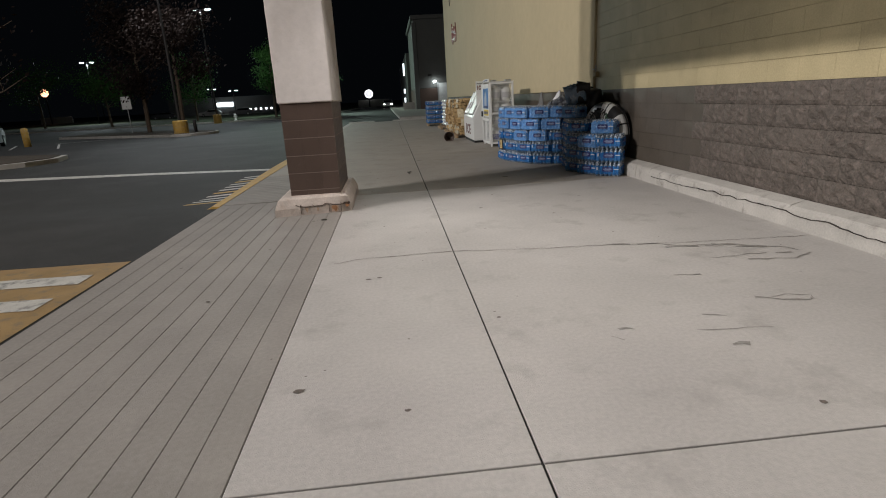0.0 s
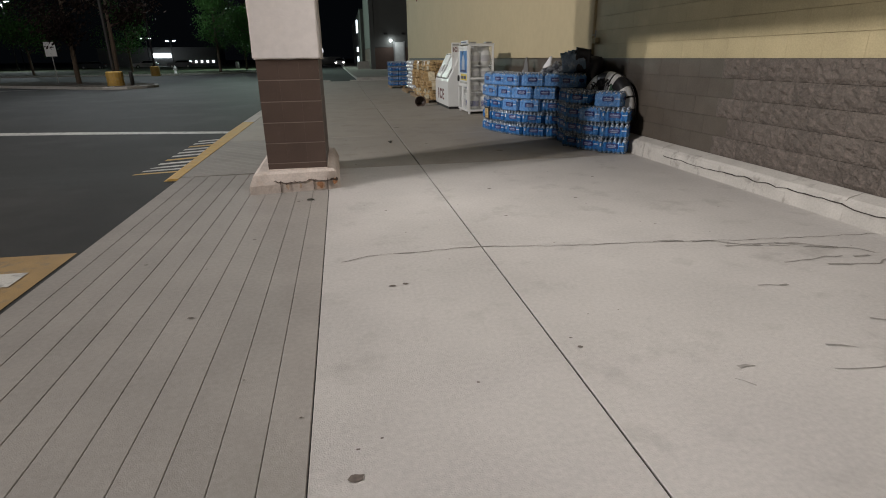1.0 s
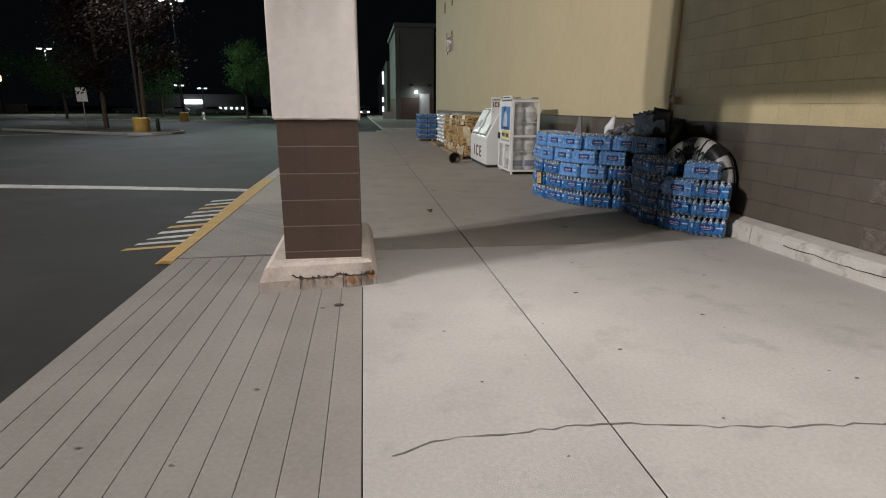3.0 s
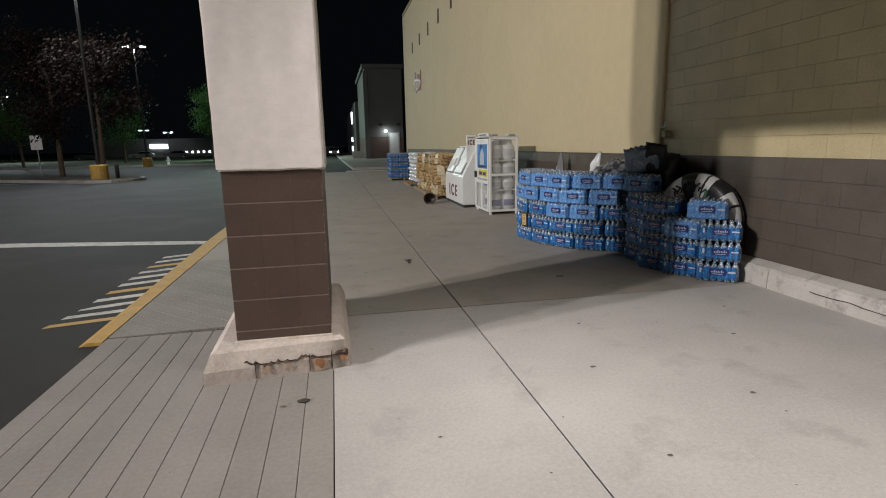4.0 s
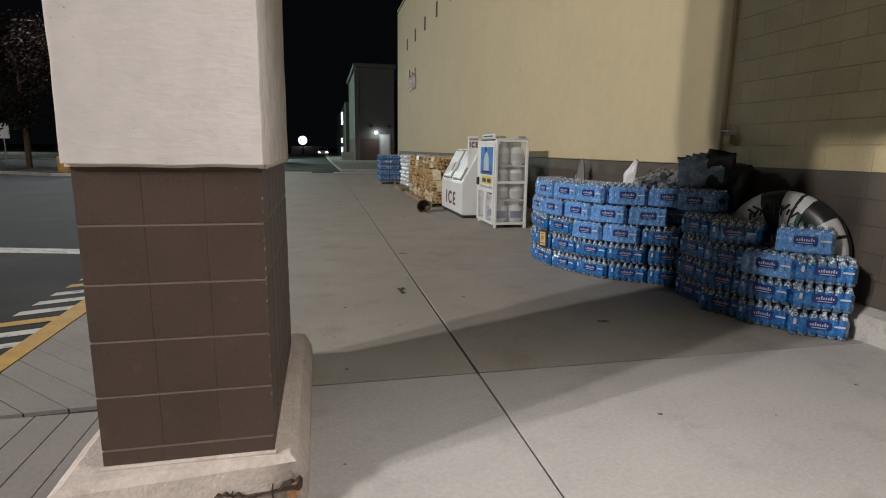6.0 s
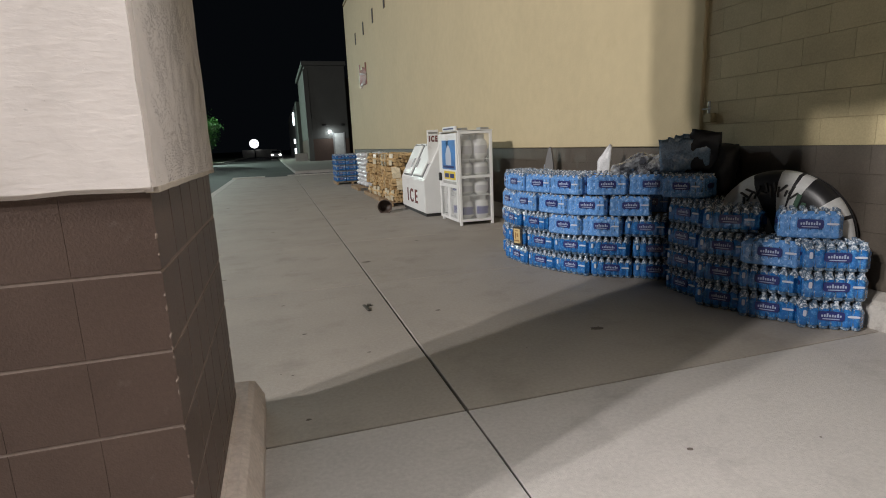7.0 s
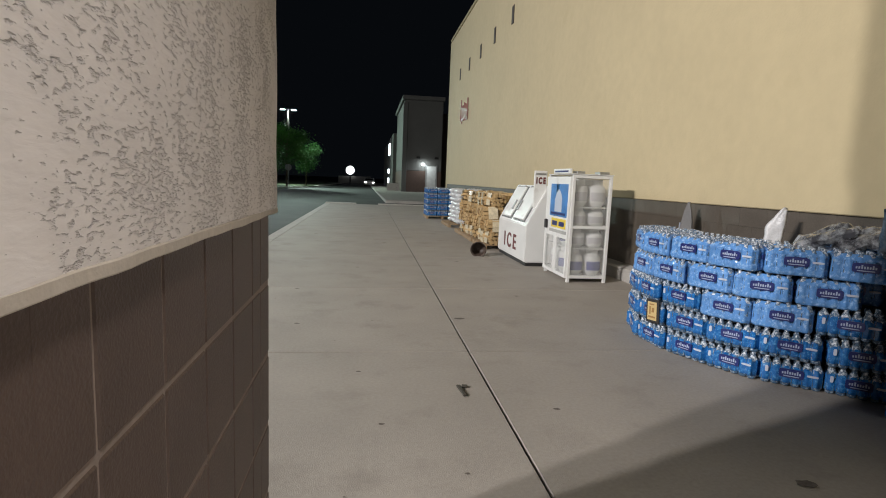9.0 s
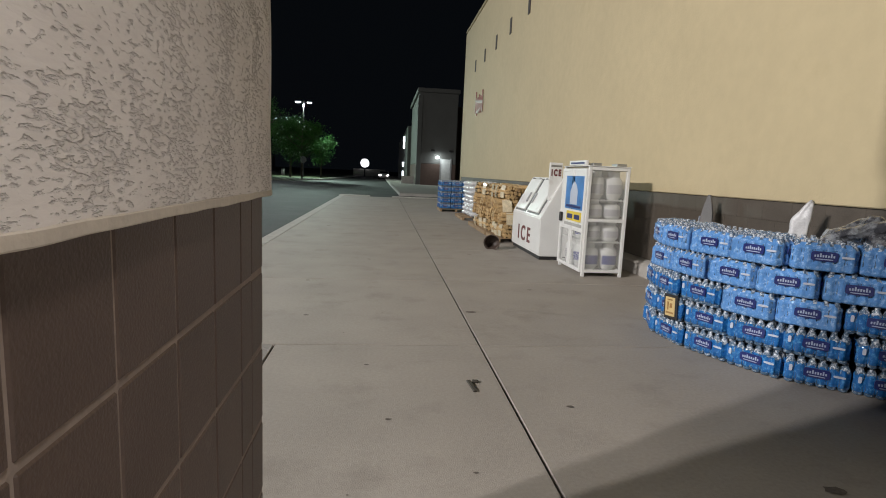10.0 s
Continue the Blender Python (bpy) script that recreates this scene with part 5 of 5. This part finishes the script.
def road_markings():
    decal("crossing_paint", [(-12, 5.75), (-1.79, 5.5), (-1.79, -1), (-12, -1)], M_ORANGE, "worn yellow painted crossing")
    y = 5.12
    while y > 0:
        decal("crossing_stripe", [(-12, y + 0.25), (-1.93, y + 0.02), (-1.93, y - 0.22), (-12, y)], M_WLINE, "white crossing stripe", 0.008)
        y -= 0.56
    decal("stop_line", [(-18, 16.6), (-8, 14.75), (-5.0, 14.15), (-2.05, 13.42), (-2.05, 13.1), (-5.0, 13.75), (-8, 14.25), (-18, 16.05)], M_WLINE, "wide white line across the drive")
    for i in range(11):
        y = 8.8 + i * 0.33
        xo = -1.92 - 0.12 * min(1, (y - 8) / 4)
        w = 0.56 - 0.012 * i
        decal("kerb_hatch", [(xo - 0.02, y + 0.24), (xo - w, y + 0.06), (xo - w, y - 0.08), (xo - 0.02, y + 0.1)], M_WLINE if i % 4 else M_YEL, "short white hatch bar beside the kerb")
    for x, y in ((-18, 33.0), (-21, 34.2), (-24, 35.5)):
        decal("bay_line", [(x, y), (x + 0.12, y), (x + 2.6, y - 4.5), (x + 2.48, y - 4.5)], M_WLINE, "faded parking bay line")
    decal("bay_line", [(-18.5, 33.6), (-14.6, 36.6), (-14.6, 36.75), (-18.6, 33.8)], M_WLINE, "faded parking bay line")


road_markings()

M_GRASS = mat("night_grass", (0.035, 0.05, 0.02), 0.9, var=0.4, scale=2, fine=60, bump=0.8, bscale=60, bdist=0.03, dirt_glint=(0.07, 0.055, 0.03), dirt_glint_at=0.58, dirt_glint_scale=1.2)
M_MULCH = mat("mulch", (0.06, 0.045, 0.03), 0.95, var=0.4, scale=3, fine=40, bump=0.8, bscale=50, bdist=0.02)


def island(name, pts, m, label, rim=0.25):
    c = Vector((sum(p[0] for p in pts) / len(pts), sum(p[1] for p in pts) / len(pts)))
    ob = new(name)
    tagged(ob, label, "island", kind="structure")
    bm = flat(pts, 0.02, 0.3)
    part("kerb", bm, M_KERB, ob)
    inner = [tuple(c + (Vector(p) - c).normalized() * ((Vector(p) - c).length - rim)) for p in pts]
    part("bed", flat(inner, 0.04, 0.1), m, ob)


island("parking_island_1", [(-10.7, 18.4), (-10.4, 19.6), (-10.8, 20.9), (-12, 21.6), (-24, 26.4), (-32, 29.6), (-32, 25.2), (-24, 22.2), (-13, 17.8), (-11.4, 17.6)], M_MULCH, "kerbed parking island with mulch")
island("parking_island_2", [(-10.3, 34.6), (-10.0, 35.7), (-10.5, 37.2), (-16, 41.6), (-22, 44.5), (-22, 40.2), (-16.5, 36.6), (-12.2, 33.6), (-11, 33.7)], M_MULCH, "kerbed island with trees and mulch")
island("verge", [(-9.2, 67), (-7.2, 78), (-6.2, 100), (-5.5, 150), (-90, 150), (-90, 66), (-30, 64), (-17, 62.2), (-12, 63)], M_GRASS, "dark grass verge beyond the parking lot", 0.6)
island("pavement_2", [(1.3, 40.4), (1.0, 62), (0.6, 100), (0.4, 160), (30, 160), (30, 40.4)], M_CONC2, "concrete walk in front of the far shop")


# ---- trees ----
M_BARK = mat("bark", (0.09, 0.065, 0.045), 0.9, var=0.4, scale=10, bump=0.8, bscale=40, bdist=0.02)
M_LEAF = mat("green_leaf", (0.05, 0.13, 0.03), 0.55, var=0.45, scale=2, bump=0, island=0.6)
M_LEAFR = mat("dull_red_leaf", (0.018, 0.012, 0.01), 0.6, var=0.45, scale=2, bump=0, island=0.6)
for leaf_mat in (M_LEAF, M_LEAFR):
    leaf_mat.node_tree.nodes["Principled BSDF"].inputs["Specular IOR Level"].default_value = 0.08


def tree(x, y, height, spread, seed, leaf, count, label, lean=0.0):
    rng = random.Random(seed)
    t = thing("tree", label, "tree", "parking lot trees", at=pose(x, y, 0.03))
    bm = bmesh.new()
    h0 = height * 0.3
    top = Vector((lean * height, 0, height * 0.85))
    pts = [Vector((0, 0, -0.1)), Vector((lean * h0, 0.05, h0)), Vector((lean * height * 0.6, -0.05, height * 0.6)), top]
    rad = [height * 0.02, height * 0.016, height * 0.01, 0.01]
    for a, b, r0, r1 in zip(pts, pts[1:], rad, rad[1:]):
        addtube(bm, a, b, r0, r1, 8)
    tips = []
    for k in range(15):
        f = rng.uniform(0.28, 0.85)
        a = Vector((lean * height * f, 0, height * f))
        ang = k * 2.4 + rng.uniform(-0.3, 0.3)
        reach = spread * (1.1 - abs(f - 0.5)) * rng.uniform(0.55, 0.9)
        b = a + Vector((math.cos(ang) * reach, math.sin(ang) * reach, reach * rng.uniform(0.3, 0.9)))
        m = a.lerp(b, 0.5) + Vector((0, 0, -0.08 * reach))
        addtube(bm, a, m, height * 0.007, height * 0.004, 6)
        addtube(bm, m, b, height * 0.004, 0.008, 6)
        tips += [m, b, a.lerp(b, 0.8)]
        for q in range(2):
            c = m + Vector((rng.uniform(-1, 1), rng.uniform(-1, 1), rng.uniform(0.2, 1))) * reach * 0.4
            addtube(bm, m, c, height * 0.003, 0.006, 5)
            tips.append(c)
    part("trunk", bm, M_BARK, t)
    verts, faces = [], []
    for i in range(count):
        c = rng.choice(tips)
        p = c + Vector((rng.gauss(0, 1), rng.gauss(0, 1), rng.gauss(0, 0.8))) * spread * 0.17
        n = Vector((rng.uniform(-1, 1), rng.uniform(-1, 1), rng.uniform(-0.6, 1))).normalized()
        u = n.orthogonal().normalized()
        v = n.cross(u)
        s = rng.uniform(0.06, 0.13)
        k = len(verts)
        verts += [p - u * s, p + v * s * 0.5, p + u * s, p - v * s * 0.5]
        faces.append((k, k + 1, k + 2, k + 3))
    me = bpy.data.meshes.new("crown")
    me.from_pydata(verts, [], faces)
    me.materials.append(leaf)
    o = new("crown", me)
    o.parent = t
    tagged(o, kind="stuff")
    return t


tree(-15.6, 24.4, 6.0, 2.3, 1, M_LEAFR, 260, "nearly bare young tree in a parking island")
tree(-15.6, 39.3, 8.0, 3.0, 2, M_LEAFR, 9000, "dark round-crowned tree in a parking island")
tree(-12.6, 37.2, 7.4, 2.7, 3, M_LEAFR, 8500, "dark round-crowned tree in a parking island", 0.03)
tree(-31.0, 66.5, 7.0, 3.4, 4, M_LEAF, 5200, "dull green tree on the grass verge", -0.04)
tree(-12.6, 66.5, 8.2, 2.4, 5, M_LEAF, 5200, "narrow green tree on the grass verge")
tree(-9.3, 72.0, 6.6, 2.9, 6, M_LEAF, 7000, "green tree lit from above by a lamp")
tree(-11.6, 78.0, 7.2, 3.0, 7, M_LEAF, 6000, "green tree lit from above by a lamp")
tree(-8.2, 82.0, 5.6, 2.2, 8, M_LEAF, 4500, "small green tree on the grass verge")
tree(-24.0, 74.0, 7.5, 3.2, 9, M_LEAF, 4000, "dull green tree on the grass verge")
tree(-45.0, 78.0, 8.0, 4.0, 10, M_LEAF, 4000, "dull green tree on the grass verge")


# ---- lot lamps ----
M_LAMP = glow("lamp_glow", (0.85, 0.95, 1.0), 60)
M_POLE = mat("dark_pole", (0.03, 0.028, 0.027), 0.6, 0.3, var=0.2)


def lot_lamp(x, y, h, heads=2, base=True, turn=0, reach=0.75, label="tall parking lot lamp with glowing heads"):
    l = thing("lot_lamp", label, "street lamp", "parking lot lamps", at=pose(x, y, -0.12, 0, 0, turn))
    if base:
        bm = bmesh.new()
        addlathe(bm, [(0.42, 0), (0.42, 0.85), (0.38, 0.9)], 16)
        part("base", bm, M_YEL, l, "yellow painted concrete base")
    bm = bmesh.new()
    addtube(bm, (0, 0, 0.85 if base else 0), (0, 0, h + 0.25), 0.1, 0.06, 10)
    part("pole", bm, M_POLE, l)
    for i in range(heads):
        s = -1 if i % 2 == 0 else 1
        arm = bmesh.new()
        addtube(arm, (0, 0, h + 0.2), (s * (reach - 0.25), 0, h + 0.24), 0.035, 0.035, 6)
        part("arm", arm, M_POLE, l)
        hd = part("lamp_head", box(s * reach - 0.32, s * reach + 0.32, -0.2, 0.2, h + 0.18, h + 0.34, 0.04), M_POLE, l)
        part("lens", box(s * reach - 0.28, s * reach + 0.28, -0.17, 0.17, h + 0.145, h + 0.178, 0.01), M_LAMP, hd)


lot_lamp(-11.87, 34.73, 9.85)
lot_lamp(-17.5, 60.6, 10.9)
lot_lamp(-47.9, 97.7, 9.7, base=False)
lot_lamp(-10.9, 84.0, 10.1, base=False)
lot_lamp(-42.0, 140.0, 6.0, 2, False)
lot_lamp(-36.9, 140.0, 5.4, 2, False)
lot_lamp(-67.6, 140.0, 7.2, 2, False)
lot_lamp(-21.0, -0.7, 12.5, turn=90, reach=1.2)


# ---- lot furniture ----
def bollard(x, y, h=1.05, r=0.13, m=None, label="yellow steel bollard on the asphalt"):
    bm = bmesh.new()
    addlathe(bm, [(r, 0), (r, h - 0.08), (r * 0.8, h - 0.02), (r * 0.3, h)], 14)
    tagged(part("bollard", bm, m or M_YEL, at=pose(x, y, ground_z(x, y)), smooth=True), label, "bollard")


bollard(-19.1, 32.2, 1.0, 0.17)
bollard(-14.6, 90.0, 1.1, 0.12, M_WLINE, "pale bollard beside the drive")
bollard(-15.2, 92.0, 1.1, 0.12, M_WLINE, "pale bollard beside the drive")
bollard(-11.2, 35.2, 0.9, 0.1, M_POLE, "dark short post beside a lamp base")


def hydrant(x, y):
    h = thing("fire_hydrant", "pale fire hydrant standing on the grass verge", "hydrant", at=pose(x, y, 0.03))
    bm = bmesh.new()
    addlathe(bm, [(0.16, 0), (0.16, 0.05), (0.11, 0.07), (0.11, 0.5), (0.15, 0.52), (0.15, 0.56), (0.12, 0.6), (0.08, 0.7), (0.03, 0.74), (0.03, 0.8)], 14)
    part("barrel", bm, M_WHITE, h, smooth=True)
    for s in (-1, 1):
        bm = bmesh.new()
        addtube(bm, (s * 0.1, 0, 0.42), (s * 0.2, 0, 0.42), 0.055, 0.055, 10)
        part("outlet_cap", bm, M_WHITE, h)


hydrant(-16.27, 62.9)


def road_sign(x, y, h, shape, label):
    s = thing("road_sign", label, "road sign", "road signs", at=pose(x, y, -0.12))
    bm = bmesh.new()
    addtube(bm, (0, 0, 0), (0, 0, h), 0.035, 0.035, 8)
    part("post", bm, M_STEEL, s)
    bm = bmesh.new()
    if shape == "octagon":
        addlathe(bm, [(0.38, 0), (0.38, 0.02)], 8, pose(0, 0.02, h - 0.36, 90, 0, 0) @ pose(0, 0, 0, 0, 0, 22.5))
    else:
        addbox(bm, -0.32, 0.32, -0.06, -0.035, h - 0.85, h, 0.02)
    part("plate", bm, M_STEEL if shape == "octagon" else M_WHITE, s, "pale sign plate")


road_sign(-8.9, 70.3, 2.7, "octagon", "road sign seen from its grey back")
road_sign(-17.5, 41.0, 2.6, "plate", "small white sign on a post")
road_sign(-34.0, 52.0, 2.0, "plate", "small white sign on a post")


# ---- vehicles ----
def car(x, y, angle, paint, label, lights=None, length=4.5):
    c = thing("car", label, "car", "parked cars", at=pose(x, y, ground_z(x, y), 0, 0, angle))
    L, W = length, 1.8
    prof = [(-L / 2, 0.35), (-L / 2, 0.8), (-L / 2 + 0.1, 0.95), (-L * 0.22, 1.02), (-L * 0.08, 1.42), (L * 0.1, 1.5), (L * 0.33, 1.44), (L * 0.44, 1.0), (L / 2, 0.85), (L / 2, 0.35), (L * 0.3, 0.25), (-L * 0.3, 0.25)]
    bm = bmesh.new()
    rows = []
    for k, (wy, inset) in enumerate(((-W / 2, 0.0), (W / 2, 0.0))):
        rows.append([bm.verts.new((px, wy * (0.86 if pz > 1.1 else 1.0), pz)) for px, pz in prof])
    n = len(prof)
    for i in range(n):
        bm.faces.new((rows[0][i], rows[0][(i + 1) % n], rows[1][(i + 1) % n], rows[1][i]))
    bm.faces.new(rows[0][::-1]); bm.faces.new(rows[1])
    bmesh.ops.bevel(bm, geom=list(bm.edges), offset=0.05, segments=2, affect="EDGES")
    part("body", bm, paint, c, smooth=False)
    glass = mat("car_glass", (0.02, 0.022, 0.025), 0.08, var=0.05, bump=0, coat=1)
    for s in (-1, 1):
        bm = bmesh.new()
        pts = [(-L * 0.17, 1.04), (-L * 0.07, 1.37), (L * 0.3, 1.38), (L * 0.38, 1.05)]
        f = bm.faces.new([bm.verts.new((px, s * (W / 2 * (1.0 if pz < 1.1 else 0.87) + 0.012), pz)) for px, pz in pts])
        bmesh.ops.solidify(bm, geom=[f], thickness=0.02)
        part("side_window", bm, glass, c)
    for px, e in ((-L * 0.31, 1), (L * 0.31, 1)):
        for s in (-1, 1):
            bm = bmesh.new()
            addlathe(bm, [(0.2, -0.11), (0.32, -0.1), (0.335, 0), (0.32, 0.1), (0.2, 0.11)], 20, pose(px, s * 0.82, 0.335, 90, 0, 0))
            wheel = part("wheel", bm, M_DARK, c, "dark tyre")
            bm = bmesh.new()
            addlathe(bm, [(0.19, -0.115), (0.19, 0.115), (0.05, 0.13)], 14, pose(px, s * 0.82, 0.335, 90 * s, 0, 0))
            part("rim", bm, M_STEEL, wheel, "metal rim")
    wind = bmesh.new()
    f = wind.faces.new([wind.verts.new(p) for p in ((-L * 0.215, -0.8, 1.05), (-L * 0.215, 0.8, 1.05), (-L * 0.095, 0.68, 1.4), (-L * 0.095, -0.68, 1.4))])
    for v in wind.verts:
        v.co.x -= 0.02
    bmesh.ops.solidify(wind, geom=[f], thickness=0.015)
    part("windscreen", wind, glass, c)
    for s in (-1, 1):
        part("headlight", box(-L / 2 - 0.02, -L / 2 + 0.1, s * 0.65 - 0.18, s * 0.65 + 0.18, 0.62, 0.78, 0.03), lights or M_PRINT, c)
        part("tail_light", box(L / 2 - 0.1, L / 2 + 0.02, s * 0.7 - 0.14, s * 0.7 + 0.14, 0.72, 0.88, 0.03), mat("tail_red", (0.3, 0.01, 0.01), 0.3, bump=0), c)


M_SILVER = mat("silver_car_paint", (0.4, 0.41, 0.42), 0.3, 0.5, var=0.05, bump=0, coat=1)
M_WCAR = mat("white_car_paint", (0.6, 0.6, 0.6), 0.3, var=0.05, bump=0, coat=1)
M_DCAR = mat("dark_car_paint", (0.05, 0.055, 0.065), 0.3, var=0.05, bump=0, coat=1)
car(-22.2, 33.2, 115, M_SILVER, "silver hatchback parked in the lot beside an island")
car(0.3, 104.0, 90, M_WCAR, "white car standing far along the drive with lit headlights", glow("headlight_glow", (1, 0.95, 0.9), 14))
car(-30.0, 118.0, 10, M_DCAR, "dark car parked far across the lot")
car(-37.0, 121.0, 12, M_WCAR, "white car parked far across the lot")
car(-47.0, 122.0, 8, M_DCAR, "dark car parked far across the lot")


# ---- far shop ----
def far_shop():
    s = thing("far_shop", "grey stucco shop with a brown base, seen at night", "building", at=pose(3.9, 66.0, 0.0))
    grey = mat("grey_stucco", (0.115, 0.118, 0.11), 0.85, var=0.1, scale=0.8, bump=0.3)
    part("wall", box(0, 4.2, 0, 16, 2.35, 9.9, 0.05), grey, s)
    part("wall_base", box(-0.04, 4.2, -0.04, 16, 0, 2.35, 0.02), M_BROWN, s)
    part("cornice", box(-0.25, 4.35, -0.25, 16.2, 9.9, 10.35, 0.06), grey, s)
    part("wall", box(4.2, 20, 2.5, 16, 0, 8.9), M_BROWN, s, "dark brown recessed wall")
    part("wing_wall", box(-0.5, 6, 16, 60, 0, 7.6, 0.05), grey, s)
    part("pier", box(-0.15, 0.35, -0.15, 0.5, 0, 9.6, 0.04), grey, s)
    for z0, z1, y in ((4.9, 6.7, 24), (2.2, 2.9, 26), (0.7, 1.5, 26)):
        part("lit_sign", box(-0.75, -0.55, y, y + 1.6, z0, z1, 0.03), glow("sign_glow", (0.85, 0.95, 1.0), 2.5), s, "white lit sign panel")
    for x in (1.6, 3.6):
        part("wall_lamp", box(x - 0.2, x + 0.2, -0.3, 0.0, 3.7, 3.9, 0.04), M_DARK, s)
    lamp = part("entry_lamp", box(2.0, 2.3, -0.3, -0.05, 2.95, 3.2, 0.05), glow("entry_glow", (0.9, 0.97, 1.0), 14), s)
    door = part("door", box(2.6, 3.6, -0.08, 0.02, 0.05, 2.9, 0.02), mat("pale_door", (0.6, 0.62, 0.6), 0.4), s, "pale lit doorway")
    part("door_frame", box(2.45, 2.6, -0.1, 0.02, 0.0, 3.0, 0.01), M_STEEL, door)
    part("door_frame", box(3.6, 3.75, -0.1, 0.02, 0.0, 3.0, 0.01), M_STEEL, door)
    part("low_wall", box(-1.6, -0.2, 3, 3.3, 0, 0.9, 0.03), M_KERB, s)


far_shop()
area_lamp("far_shop_light", (6.1, 65.0, 3.3), (6.3, 66.2, 0.5), 0.25, 22, (0.9, 0.97, 1.0))


def round_sign(x, y, z, r, label, inner, m):
    s = thing("round_sign", label, "sign", "far lit signs", at=pose(x, y, 0))
    bm = bmesh.new()
    addlathe(bm, [(r, 0), (r, 0.2)], 28, pose(0, 0, z, 90, 0, 0))
    part("disc", bm, m, s, "glowing white disc")
    if inner:
        bm = bmesh.new()
        n = 28
        for k in range(n):
            q = [bm.verts.new((rr * math.cos(2 * math.pi * kk / n), -0.22, z + rr * math.sin(2 * math.pi * kk / n))) for rr, kk in ((r * 0.42, k), (r * 0.42, k + 1), (r * 0.6, k + 1), (r * 0.6, k))]
            bm.faces.new(q)
        part("ring", bm, glow("ring_glow", (0.3, 0.28, 0.5), 0.25), s, "dim ring")
    bm = bmesh.new()
    addtube(bm, (0, 0.1, -0.1), (0, 0.1, z - r), 0.12, 0.12, 8)
    part("post", bm, M_POLE, s)
    part("sign_base", box(-2.6, 4.6, 0.3, 0.6, 0, 1.6, 0.03), M_KERB, s)


round_sign(-4.0, 130.0, 2.9, 0.95, "round white lit sign on a post far down the drive", True, glow("disc_glow", (0.95, 0.95, 1.0), 1.6))
round_sign(-79.8, 140.0, 7.16, 0.85, "round orange lit sign far across the lot", False, glow("orange_glow", (1.0, 0.45, 0.25), 5))


def far_store():
    s = thing("far_store", "low store with a lit front far across the lot", "building", at=pose(-40.4, 145.0, 0))
    dark = mat("far_wall", (0.12, 0.12, 0.12), 0.8)
    part("wall", box(-14, 12, 0, 10, 0, 4.2), dark, s)
    part("lit_front", box(-2.2, 1.8, -0.3, -0.02, 1.9, 2.9, 0.05), glow("store_glow", (0.85, 0.95, 1.0), 5), s, "white lit front")
    for k in range(7):
        part("window", box(3 + k * 1.3, 3.5 + k * 1.3, -0.1, -0.02, 0.7, 1.2, 0.02), glow("window_glow", (0.9, 0.95, 1.0), 2.5), s)


far_store()
